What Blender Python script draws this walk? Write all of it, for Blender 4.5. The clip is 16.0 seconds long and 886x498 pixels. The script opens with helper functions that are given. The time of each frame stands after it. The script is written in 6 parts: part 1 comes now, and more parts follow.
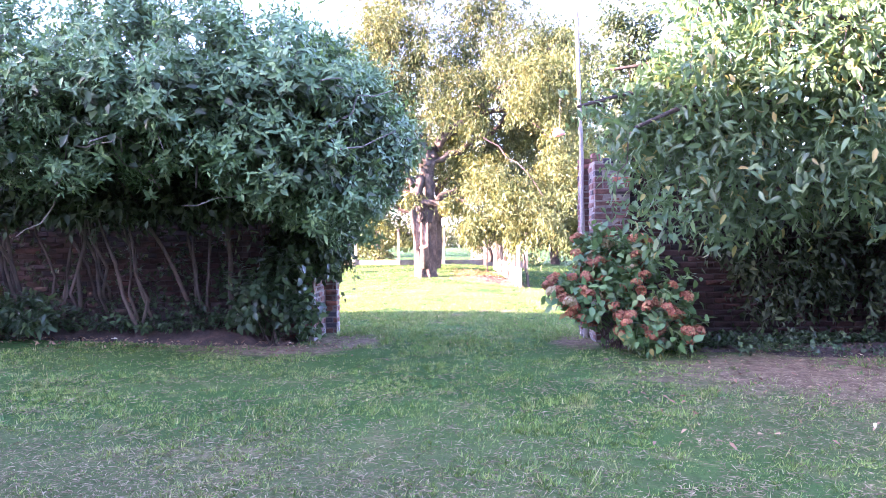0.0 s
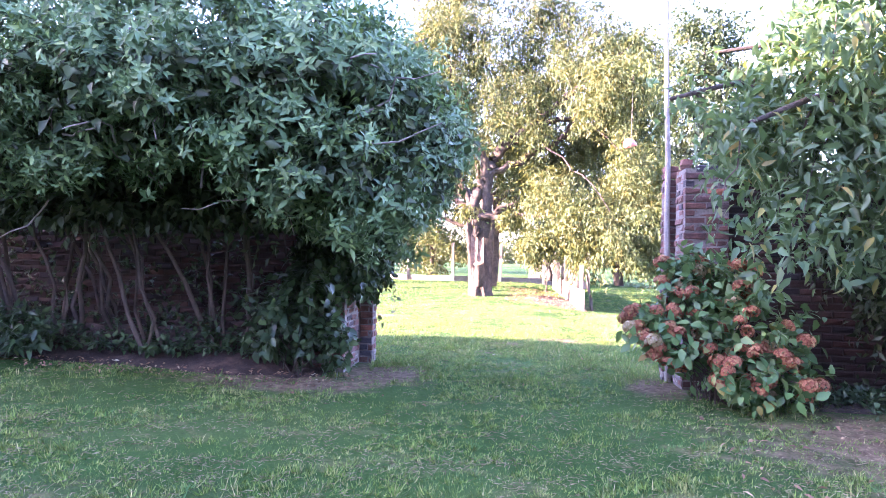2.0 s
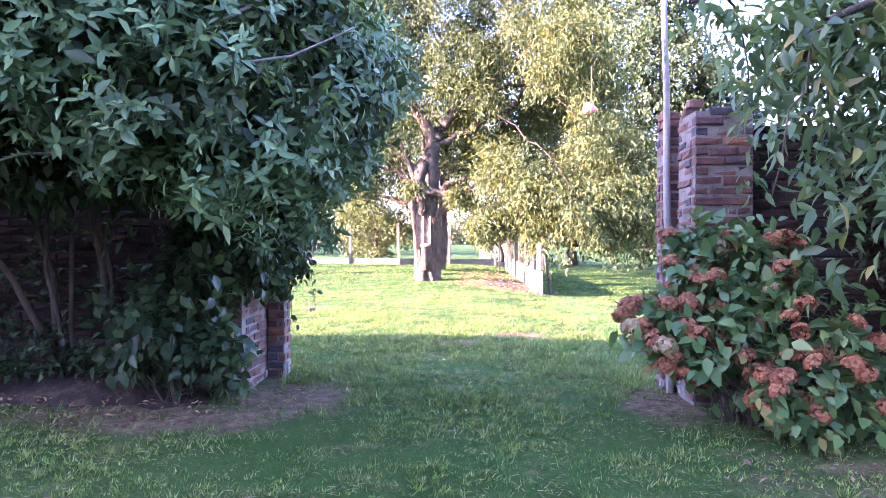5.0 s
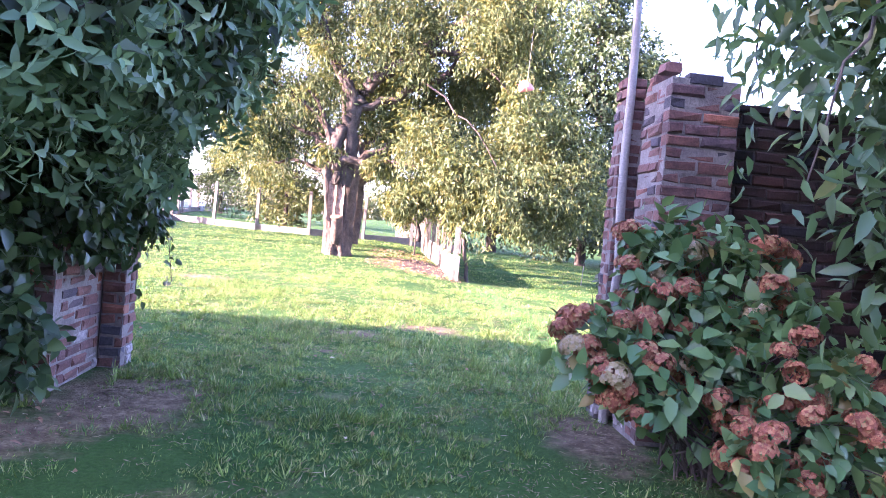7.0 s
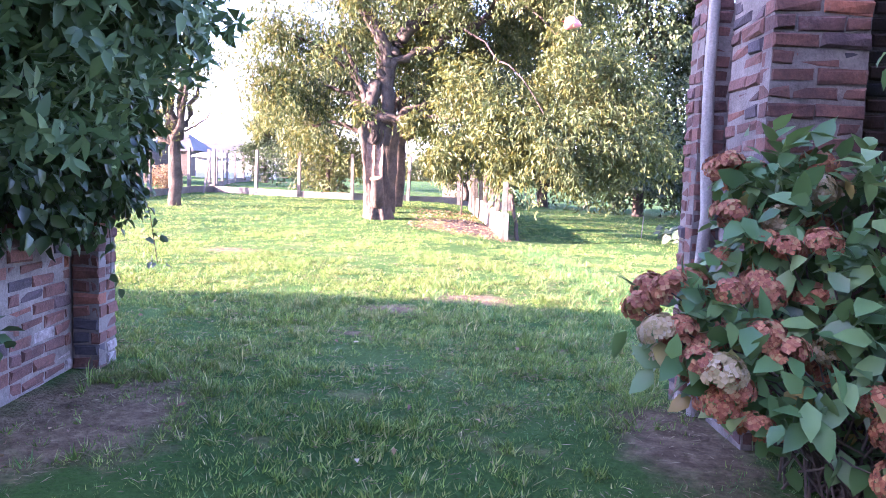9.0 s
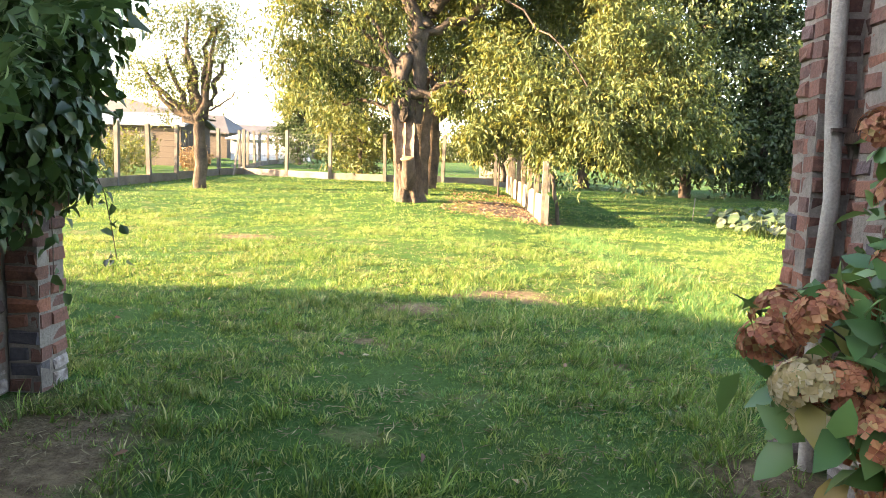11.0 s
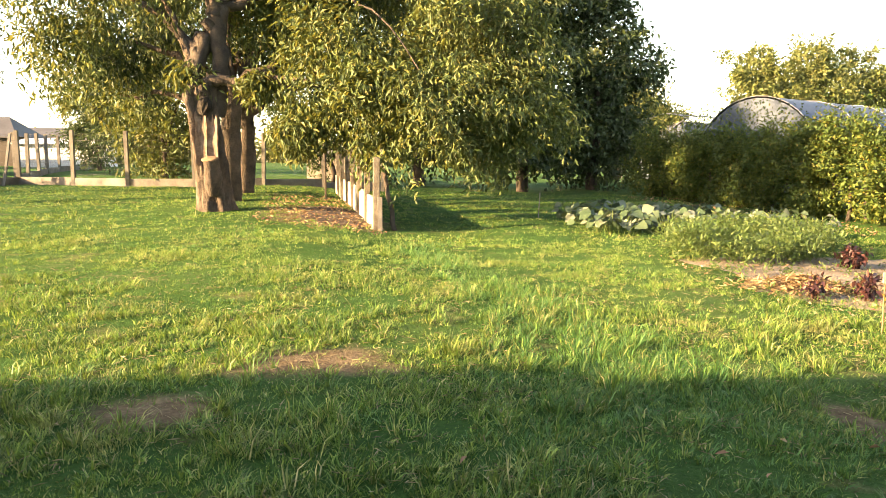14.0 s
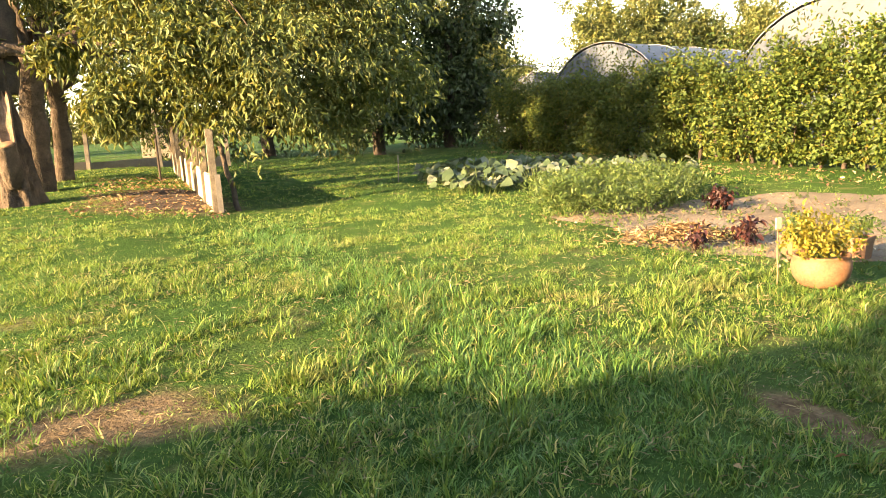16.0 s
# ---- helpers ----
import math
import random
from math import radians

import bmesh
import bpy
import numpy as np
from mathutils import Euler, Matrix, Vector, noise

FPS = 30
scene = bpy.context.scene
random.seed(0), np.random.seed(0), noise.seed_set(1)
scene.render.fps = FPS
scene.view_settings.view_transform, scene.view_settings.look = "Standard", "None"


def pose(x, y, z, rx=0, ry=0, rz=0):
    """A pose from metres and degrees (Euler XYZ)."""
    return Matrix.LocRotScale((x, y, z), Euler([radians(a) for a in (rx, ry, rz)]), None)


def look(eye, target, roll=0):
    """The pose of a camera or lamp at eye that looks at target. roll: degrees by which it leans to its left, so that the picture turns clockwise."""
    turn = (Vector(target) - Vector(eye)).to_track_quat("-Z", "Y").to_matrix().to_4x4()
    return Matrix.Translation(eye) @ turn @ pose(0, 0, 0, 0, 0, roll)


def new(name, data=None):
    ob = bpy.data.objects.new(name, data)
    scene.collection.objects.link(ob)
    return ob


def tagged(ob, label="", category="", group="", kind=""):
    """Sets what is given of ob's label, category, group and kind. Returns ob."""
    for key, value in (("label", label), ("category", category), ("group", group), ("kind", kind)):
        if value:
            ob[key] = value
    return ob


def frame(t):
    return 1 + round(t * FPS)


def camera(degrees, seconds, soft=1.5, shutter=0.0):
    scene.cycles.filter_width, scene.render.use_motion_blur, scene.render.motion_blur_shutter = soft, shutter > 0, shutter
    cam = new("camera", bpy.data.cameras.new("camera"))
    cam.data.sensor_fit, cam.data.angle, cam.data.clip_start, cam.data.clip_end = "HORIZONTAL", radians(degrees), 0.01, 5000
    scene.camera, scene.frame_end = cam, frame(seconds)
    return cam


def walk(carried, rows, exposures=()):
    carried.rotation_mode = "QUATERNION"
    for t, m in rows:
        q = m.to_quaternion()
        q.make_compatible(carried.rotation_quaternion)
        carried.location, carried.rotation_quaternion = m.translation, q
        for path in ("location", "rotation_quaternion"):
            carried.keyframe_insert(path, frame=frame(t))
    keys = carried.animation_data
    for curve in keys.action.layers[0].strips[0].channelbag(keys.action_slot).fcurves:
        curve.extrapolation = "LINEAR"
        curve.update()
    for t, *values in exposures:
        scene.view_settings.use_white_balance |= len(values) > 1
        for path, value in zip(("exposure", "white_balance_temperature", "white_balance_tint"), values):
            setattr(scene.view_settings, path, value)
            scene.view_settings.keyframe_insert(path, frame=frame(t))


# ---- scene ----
cam = camera(63.1, 16.0, soft=0.6)
PATH = [
    (0, (-0.067, -6.298, 1.286), (-0.131, -4.299, 1.278), -0.5),
    (0.5, (-0.061, -5.942, 1.272), (-0.172, -3.945, 1.247), 0.7),
    (1, (-0.041, -5.579, 1.295), (-0.226, -3.593, 1.156), 2.1),
    (1.5, (-0.07, -5.142, 1.332), (-0.165, -3.145, 1.291), -0.4),
    (2, (-0.087, -4.745, 1.339), (-0.31, -2.758, 1.37), 1.3),
    (2.5, (-0.071, -4.296, 1.394), (-0.144, -2.298, 1.424), 0.3),
    (3, (-0.13, -3.886, 1.368), (-0.214, -1.89, 1.471), -1.9),
    (3.5, (-0.123, -3.564, 1.353), (-0.398, -1.589, 1.499), 1.6),
    (4, (-0.137, -3.189, 1.353), (-0.186, -1.193, 1.473), -1.6),
    (4.2, (-0.178, -3.054, 1.333), (-0.204, -1.054, 1.33), -2.4),
    (6.3, (-0.086, -1.658, 1.309), (-0.276, 0.333, 1.269), 5.4),
    (6.5, (-0.068, -1.458, 1.299), (-0.23, 0.533, 1.216), 4.6),
    (7, (-0.066, -1.185, 1.31), (0.084, 0.808, 1.243), 5.4),
    (7.5, (0.036, -0.891, 1.28), (0.136, 1.097, 1.086), 1.7),
    (8, (0.163, -0.636, 1.263), (0.142, 1.344, 0.976), 4.4),
    (8.5, (0.125, -0.306, 1.267), (0.252, 1.682, 1.087), 2.4),
    (9, (0.113, -0.097, 1.271), (0.125, 1.894, 1.082), 2.2),
    (9.2, (0.166, 0.001, 1.254), (0.121, 1.998, 1.157), 3.5),
    (11.3, (0.163, 1.133, 1.234), (0.073, 3.114, 0.969), 1.7),
    (11.5, (0.124, 1.28, 1.23), (0.144, 3.261, 0.959), 0.6),
    (12, (0.152, 1.671, 1.207), (0.065, 3.65, 0.934), 0.6),
    (12.5, (0.242, 1.999, 1.227), (0.15, 3.974, 0.921), 2.4),
    (13, (0.259, 2.397, 1.201), (0.313, 4.373, 0.894), -2.4),
    (13.5, (0.395, 2.787, 1.193), (0.441, 4.758, 0.86), -0.7),
    (14, (0.443, 3.141, 1.214), (0.794, 5.095, 0.974), 0.1),
    (14.5, (0.513, 3.442, 1.207), (0.993, 5.361, 0.91), -1.5),
    (15, (0.692, 3.705, 1.214), (1.146, 5.616, 0.837), -1.6),
    (15.5, (0.763, 3.942, 1.211), (1.407, 5.807, 0.886), -0.4),
    (16, (0.799, 4.14, 1.205), (1.496, 5.981, 0.852), -3.8),
]
walk(cam, [(t, look(a, b, r)) for t, a, b, r in PATH],
     [(0, 4.62, 5600, 60), (4.2, 4.27, 5500, 58), (6.3, 4.12, 5450, 58), (9.2, 4.05, 5450, 58), (11.3, 3.58, 7900, 18), (12.2, 3.36, 8100, 18), (13, 3.04, 8300, 18), (16, 2.86, 8800, 18)])

# ---- world, sun, exposure ----
SUN_AZ = radians(19)      # the light travels towards +x and a little +y
SUN_EL = radians(15)
world = bpy.data.worlds.new("sky")
scene.world = world
world.use_nodes = True
wn = world.node_tree.nodes
wn.clear()
w_out = wn.new("ShaderNodeOutputWorld")
w_bg = wn.new("ShaderNodeBackground")
w_sky = wn.new("ShaderNodeTexSky")
w_sky.sky_type = "NISHITA"
w_sky.sun_disc = False
w_sky.sun_elevation = SUN_EL
w_sky.sun_rotation = radians(251)
w_sky.altitude = 50
w_sky.air_density = 1.0
w_sky.dust_density = 1.3
w_sky.ozone_density = 1.0
w_bg.inputs["Strength"].default_value = 0.125
world.node_tree.links.new(w_sky.outputs[0], w_bg.inputs[0])
world.node_tree.links.new(w_bg.outputs[0], w_out.inputs[0])

sun = new("sun", bpy.data.lights.new("sun", "SUN"))
sun.data.energy = 5.0
sun.data.angle = radians(0.6)
sun.data.color = (1.0, 0.755, 0.455)
s_dir = Vector((math.cos(SUN_AZ) * math.cos(SUN_EL), math.sin(SUN_AZ) * math.cos(SUN_EL), -math.sin(SUN_EL)))
sun.matrix_world = look((-60, -20, 20), Vector((-60, -20, 20)) + s_dir)


# ---- materials ----
def mat(name):
    m = bpy.data.materials.new(name)
    m.use_nodes = True
    nt = m.node_tree
    return m, nt, nt.nodes["Principled BSDF"]


def node(nt, kind, **values):
    n = nt.nodes.new(kind)
    for k, v in values.items():
        n.inputs[k.replace("_", " ")].default_value = v
    return n


def noise_tex(nt, scale, detail=4.0, rough=0.6, where=None):
    n = node(nt, "ShaderNodeTexNoise", Scale=scale, Detail=detail, Roughness=rough)
    if where is None:
        g = nt.nodes.new("ShaderNodeNewGeometry")
        where = g.outputs["Position"]
    nt.links.new(where, n.inputs["Vector"])
    return n.outputs["Fac"]


def ramp(nt, fac, stops):
    r = nt.nodes.new("ShaderNodeValToRGB")
    e = r.color_ramp.elements
    while len(e) < len(stops):
        e.new(0.5)
    for el, (p, c) in zip(e, stops):
        el.position, el.color = p, (*c, 1)
    nt.links.new(fac, r.inputs[0])
    return r.outputs[0]


def mix(nt, fac, a, b, blend="MIX"):
    m = nt.nodes.new("ShaderNodeMix")
    m.data_type, m.blend_type = "RGBA", blend
    for sock, v in ((m.inputs[0], fac), (m.inputs[6], a), (m.inputs[7], b)):
        if isinstance(v, (int, float)):
            sock.default_value = v
        elif isinstance(v, tuple):
            sock.default_value = (*v, 1)
        else:
            nt.links.new(v, sock)
    return m.outputs[2]


def bump(nt, bsdf, height, strength=0.4, dist=0.01):
    b = node(nt, "ShaderNodeBump", Strength=strength, Distance=dist)
    nt.links.new(height, b.inputs["Height"])
    nt.links.new(b.outputs[0], bsdf.inputs["Normal"])


def rough_mat(name, stops, scale, fine, rough=0.85, strength=0.5, dist=0.01, metal=0.0):
    """A matt surface with two scales of variation and fine relief."""
    m, nt, b = mat(name)
    f1, f2 = noise_tex(nt, scale), noise_tex(nt, fine, 6)
    c = ramp(nt, f1, stops)
    c = mix(nt, 0.55, c, ramp(nt, f2, [(0.25, (0.35, 0.35, 0.35)), (0.7, (1, 1, 1))]), "MULTIPLY")
    nt.links.new(c, b.inputs["Base Color"])
    b.inputs["Roughness"].default_value = rough
    b.inputs["Metallic"].default_value = metal
    bump(nt, b, f2, strength, dist)
    return m


def leaf_mat(name, stops, through_col, rough=0.5, trans=0.35, dry=None):
    """Leaves: each one with a tone of its own, light passing through, a soft gloss."""
    m, nt, b = mat(name)
    g = nt.nodes.new("ShaderNodeNewGeometry")
    c = ramp(nt, g.outputs["Random Per Island"], stops)
    c = mix(nt, 0.5, c, ramp(nt, noise_tex(nt, 0.9, 2), [(0.3, (0.62, 0.62, 0.62)), (0.7, (1.1, 1.1, 1.0))]), "MULTIPLY")
    if dry:
        scale, lo, hi, col = dry
        c = mix(nt, ramp(nt, noise_tex(nt, scale, 5, 0.65), [(lo, (0, 0, 0)), (hi, (0.6, 0.6, 0.6))]), c, col)
        c = mix(nt, 1.0, c, ramp(nt, noise_tex(nt, 13, 3, 0.6), [(0.32, (0.30, 0.34, 0.30)), (0.5, (0.85, 0.88, 0.85)), (0.68, (1.45, 1.4, 1.35))]), "MULTIPLY")
    nt.links.new(c, b.inputs["Base Color"])
    b.inputs["Roughness"].default_value = rough
    b.inputs["Specular IOR Level"].default_value = 0.35
    t = nt.nodes.new("ShaderNodeBsdfTranslucent")
    nt.links.new(mix(nt, 0.5, c, through_col), t.inputs[0])
    s = nt.nodes.new("ShaderNodeMixShader")
    s.inputs[0].default_value = trans
    nt.links.new(b.outputs[0], s.inputs[1])
    nt.links.new(t.outputs[0], s.inputs[2])
    nt.links.new(s.outputs[0], nt.nodes["Material Output"].inputs[0])
    return m


def brick_mat(name, value):
    m, nt, b = mat(name)
    o = nt.nodes.new("ShaderNodeObjectInfo")
    g = nt.nodes.new("ShaderNodeNewGeometry")
    r = node(nt, "ShaderNodeMath")
    r.operation = "FRACT"
    s = node(nt, "ShaderNodeMath")
    nt.links.new(o.outputs["Random"], s.inputs[0])
    nt.links.new(g.outputs["Random Per Island"], s.inputs[1])
    nt.links.new(s.outputs[0], r.inputs[0])
    tone = ramp(nt, r.outputs[0], [(0.0, (0.19, 0.095, 0.075)), (0.25, (0.26, 0.128, 0.098)), (0.5, (0.15, 0.085, 0.078)),
                                   (0.72, (0.29, 0.145, 0.105)), (0.80, (0.42, 0.17, 0.10)), (0.86, (0.20, 0.11, 0.10)), (0.93, (0.085, 0.09, 0.115)), (1.0, (0.14, 0.10, 0.105))])
    f = noise_tex(nt, 60, 8)
    c = mix(nt, 0.5, tone, ramp(nt, f, [(0.3, (0.40, 0.37, 0.36)), (0.7, (1.3, 1.2, 1.15))]), "MULTIPLY")
    # soot and damp in large uneven stains
    c = mix(nt, 0.75, c, ramp(nt, noise_tex(nt, 2.6, 6, 0.7), [(0.36, (0.30, 0.30, 0.29)), (0.56, (1.1, 1.02, 0.98))]), "MULTIPLY")
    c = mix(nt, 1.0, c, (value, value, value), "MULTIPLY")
    # lime bloom in blotches
    bloom = ramp(nt, noise_tex(nt, 5, 5, 0.7), [(0.60, (0, 0, 0)), (0.74, (1, 1, 1))])
    c = mix(nt, mix(nt, 0.42, (0, 0, 0), bloom), c, (0.42 * value, 0.38 * value, 0.36 * value))
    nt.links.new(c, b.inputs["Base Color"])
    b.inputs["Roughness"].default_value = 0.92
    bump(nt, b, f, 0.8, 0.006)
    return m


M_BRICK = brick_mat("brick", 0.60)
# garden wall brick, darkened to hold the shade under shrub and cherry
M_BRICK_SHADED = brick_mat("shaded_brick", 0.17)
M_MORTAR = rough_mat("mortar", [(0.3, (0.10, 0.086, 0.075)), (0.7, (0.25, 0.225, 0.20))], 4, 50, 0.95, 0.8)
# mortar of the same walls, shade likewise put into its colour
M_MORTAR_SHADED = rough_mat("shaded_mortar", [(0.3, (0.040, 0.033, 0.028)), (0.7, (0.085, 0.070, 0.060))], 6, 70, 0.95, 0.8)
M_LIME = rough_mat("limewash", [(0.3, (0.13, 0.10, 0.09)), (0.7, (0.40, 0.37, 0.35))], 18, 60, 0.95, 0.9)
M_BARK = rough_mat("bark", [(0.3, (0.035, 0.028, 0.022)), (0.55, (0.095, 0.072, 0.055)), (0.75, (0.165, 0.13, 0.098))], 3.5, 26, 0.95, 1.0, 0.05)
M_BARK_DARK = rough_mat("dark_bark", [(0.3, (0.030, 0.024, 0.020)), (0.7, (0.088, 0.070, 0.056))], 5, 40, 0.95, 0.9, 0.02)
M_CUTWOOD = rough_mat("cut_wood", [(0.3, (0.15, 0.085, 0.048)), (0.7, (0.30, 0.19, 0.115))], 8, 50, 0.8, 0.4)
M_GREYWOOD = rough_mat("weathered_wood", [(0.3, (0.19, 0.165, 0.14)), (0.7, (0.38, 0.35, 0.31))], 4, 90, 0.85, 0.6)
M_CONCRETE = rough_mat("concrete", [(0.3, (0.11, 0.10, 0.088)), (0.7, (0.20, 0.185, 0.165))], 2.5, 60, 0.92, 0.5)
M_WHITEBOARD = rough_mat("pale_boards", [(0.3, (0.34, 0.31, 0.27)), (0.7, (0.52, 0.48, 0.42))], 3, 50, 0.8, 0.4)
M_SOIL = rough_mat("soil", [(0.3, (0.14, 0.112, 0.080)), (0.7, (0.29, 0.24, 0.175))], 1.6, 30, 1.0, 1.0, 0.04)
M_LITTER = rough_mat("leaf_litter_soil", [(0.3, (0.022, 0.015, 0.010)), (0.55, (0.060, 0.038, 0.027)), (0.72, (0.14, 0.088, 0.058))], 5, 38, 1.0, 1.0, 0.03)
M_TERRA = rough_mat("terracotta", [(0.3, (0.20, 0.10, 0.055)), (0.7, (0.29, 0.16, 0.09))], 7, 60, 0.8, 0.25)
M_STONE = rough_mat("pale_stone", [(0.3, (0.45, 0.43, 0.40)), (0.7, (0.70, 0.67, 0.62))], 8, 60, 0.9, 0.7)


WORN = [(0.35, 7.3, 0.62, 0.34), (1.4, 3.5, 0.35, 0.7), (-1.7, 3.6, 0.55, 0.9), (-2.6, 2.75, 1.0, 0.45), (4.2, 1.2, 2.6, 1.5), (-0.35, 6.6, 0.3, 0.25), (-3.0, 10.5, 0.5, 0.3), (0.7, 17.2, 1.2, 2.2), (3.2, 6.25, 0.14, 0.35), (1.05, 5.4, 0.14, 0.10), (-0.5, 5.6, 0.16, 0.09)]
DRY_YARD = [(-2.2, -2.6, 3.4, 1.9), (0.8, -3.4, 2.6, 1.3), (4.2, -0.4, 2.6, 2.4)]


def ground_mat():
    m, nt, b = mat("lawn")
    big, mid, fine = noise_tex(nt, 0.35, 4), noise_tex(nt, 1.7, 5, 0.65), noise_tex(nt, 40, 6)
    grass = ramp(nt, big, [(0.3, (0.024, 0.070, 0.016)), (0.5, (0.040, 0.102, 0.023)), (0.7, (0.068, 0.120, 0.034))])
    dry = ramp(nt, mid, [(0.56, (0, 0, 0)), (0.70, (1, 1, 1))])
    c = mix(nt, mix(nt, 0.6, (0, 0, 0), dry), grass, (0.22, 0.185, 0.095))
    # worn earth: two spots by the gate, one in the lawn, one in the yard
    g = nt.nodes.new("ShaderNodeNewGeometry")
    jit = noise_tex(nt, 3.0, 5, 0.7)
    total = None
    for cx, cy, rx, ry, share in [(*w, 1.0) for w in WORN] + [(*w, 0.28) for w in DRY_YARD]:
        d = node(nt, "ShaderNodeVectorMath")
        d.operation = "SUBTRACT"
        d.inputs[1].default_value = (cx, cy, 0)
        nt.links.new(g.outputs["Position"], d.inputs[0])
        e = node(nt, "ShaderNodeVectorMath")
        e.operation = "MULTIPLY"
        e.inputs[1].default_value = (1 / rx, 1 / ry, 0)
        nt.links.new(d.outputs[0], e.inputs[0])
        l = node(nt, "ShaderNodeVectorMath")
        l.operation = "LENGTH"
        nt.links.new(e.outputs[0], l.inputs[0])
        q = node(nt, "ShaderNodeMath")
        q.operation = "MULTIPLY_ADD"
        q.inputs[1].default_value = 1.6
        nt.links.new(jit, q.inputs[0])
        nt.links.new(l.outputs["Value"], q.inputs[2])
        mr = node(nt, "ShaderNodeMapRange")
        for i, v in ((1, 1.4), (2, 2.0), (3, share), (4, 0.0)):
            mr.inputs[i].default_value = v
        nt.links.new(q.outputs[0], mr.inputs[0])
        if total is None:
            total = mr.outputs[0]
        else:
            mx = node(nt, "ShaderNodeMath")
            mx.operation = "MAXIMUM"
            nt.links.new(total, mx.inputs[0])
            nt.links.new(mr.outputs[0], mx.inputs[1])
            total = mx.outputs[0]
    earth = ramp(nt, noise_tex(nt, 9, 5), [(0.3, (0.095, 0.068, 0.045)), (0.7, (0.25, 0.19, 0.125))])
    c = mix(nt, total, c, earth)
    c = mix(nt, 0.6, c, ramp(nt, fine, [(0.25, (0.35, 0.35, 0.3)), (0.65, (1.1, 1.1, 1))]), "MULTIPLY")
    nt.links.new(c, b.inputs["Base Color"])
    b.inputs["Roughness"].default_value = 1.0
    b.inputs["Specular IOR Level"].default_value = 0.1
    bump(nt, b, fine, 1.0, 0.05)
    return m


M_GROUND = ground_mat()
L_SHRUB = leaf_mat("shrub_leaf", [(0.0, (0.060, 0.125, 0.058)), (0.5, (0.108, 0.200, 0.090)), (0.85, (0.162, 0.270, 0.115)), (1.0, (0.23, 0.34, 0.13))], (0.16, 0.30, 0.07), 0.5, 0.16)
L_CHERRY = leaf_mat("cherry_leaf", [(0.0, (0.034, 0.075, 0.040)), (0.5, (0.062, 0.120, 0.062)), (0.92, (0.10, 0.175, 0.080)), (0.97, (0.26, 0.20, 0.07)), (1.0, (0.25, 0.24, 0.06))], (0.24, 0.38, 0.07), 0.45, 0.38)
L_TREE = leaf_mat("big_tree_leaf", [(0.0, (0.034, 0.064, 0.024)), (0.5, (0.068, 0.108, 0.036)), (0.85, (0.120, 0.155, 0.048)), (1.0, (0.20, 0.19, 0.065))], (0.30, 0.28, 0.04), 0.55, 0.26)
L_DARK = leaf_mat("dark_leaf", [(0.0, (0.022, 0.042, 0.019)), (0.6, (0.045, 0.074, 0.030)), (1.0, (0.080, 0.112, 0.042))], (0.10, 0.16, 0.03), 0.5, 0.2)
L_FAR = leaf_mat("far_leaf", [(0.0, (0.06, 0.085, 0.030)), (0.6, (0.11, 0.135, 0.045)), (1.0, (0.17, 0.17, 0.06))], (0.25, 0.28, 0.06), 0.6, 0.3)
L_HEDGE = leaf_mat("hedge_leaf", [(0.0, (0.026, 0.056, 0.014)), (0.5, (0.056, 0.100, 0.022)), (0.88, (0.110, 0.145, 0.030)), (1.0, (0.18, 0.15, 0.035))], (0.20, 0.22, 0.03), 0.6, 0.28)
L_HYD = leaf_mat("hydrangea_leaf", [(0.0, (0.040, 0.110, 0.040)), (0.6, (0.085, 0.185, 0.064)), (0.93, (0.145, 0.25, 0.085)), (1.0, (0.28, 0.20, 0.06))], (0.25, 0.35, 0.06), 0.4, 0.22)
L_BLOOM = leaf_mat("hydrangea_bloom", [(0.0, (0.21, 0.070, 0.042)), (0.4, (0.32, 0.118, 0.060)), (0.75, (0.40, 0.180, 0.088)), (1.0, (0.34, 0.25, 0.10))], (0.35, 0.13, 0.06), 0.75, 0.15)
L_BLOOM_PALE = leaf_mat("pale_bloom", [(0.0, (0.26, 0.22, 0.09)), (0.5, (0.36, 0.27, 0.14)), (1.0, (0.44, 0.38, 0.26))], (0.5, 0.45, 0.2), 0.7, 0.2)
L_IVY = leaf_mat("ivy_leaf", [(0.0, (0.018, 0.045, 0.020)), (0.7, (0.040, 0.085, 0.034)), (1.0, (0.08, 0.14, 0.05))], (0.14, 0.22, 0.04), 0.38, 0.2)
L_SQUASH = leaf_mat("squash_leaf", [(0.0, (0.035, 0.07, 0.035)), (0.6, (0.072, 0.11, 0.065)), (1.0, (0.17, 0.20, 0.15))], (0.15, 0.2, 0.08), 0.7, 0.15)
L_VEG = leaf_mat("vegetable_leaf", [(0.0, (0.035, 0.075, 0.022)), (0.6, (0.075, 0.125, 0.038)), (1.0, (0.13, 0.17, 0.06))], (0.3, 0.38, 0.06), 0.5, 0.3)
L_RED = leaf_mat("dark_red_leaf", [(0.0, (0.020, 0.009, 0.011)), (0.7, (0.052, 0.020, 0.020)), (1.0, (0.10, 0.042, 0.036))], (0.03, 0.010, 0.008), 0.45, 0.12)
L_YELLOW = leaf_mat("yellow_leaf", [(0.0, (0.12, 0.13, 0.02)), (0.6, (0.22, 0.20, 0.035)), (1.0, (0.32, 0.25, 0.05))], (0.5, 0.42, 0.05), 0.5, 0.3)
L_STRAW = leaf_mat("dry_leaf", [(0.0, (0.16, 0.10, 0.055)), (0.5, (0.30, 0.20, 0.11)), (1.0, (0.46, 0.36, 0.20))], (0.4, 0.25, 0.1), 0.8, 0.15)
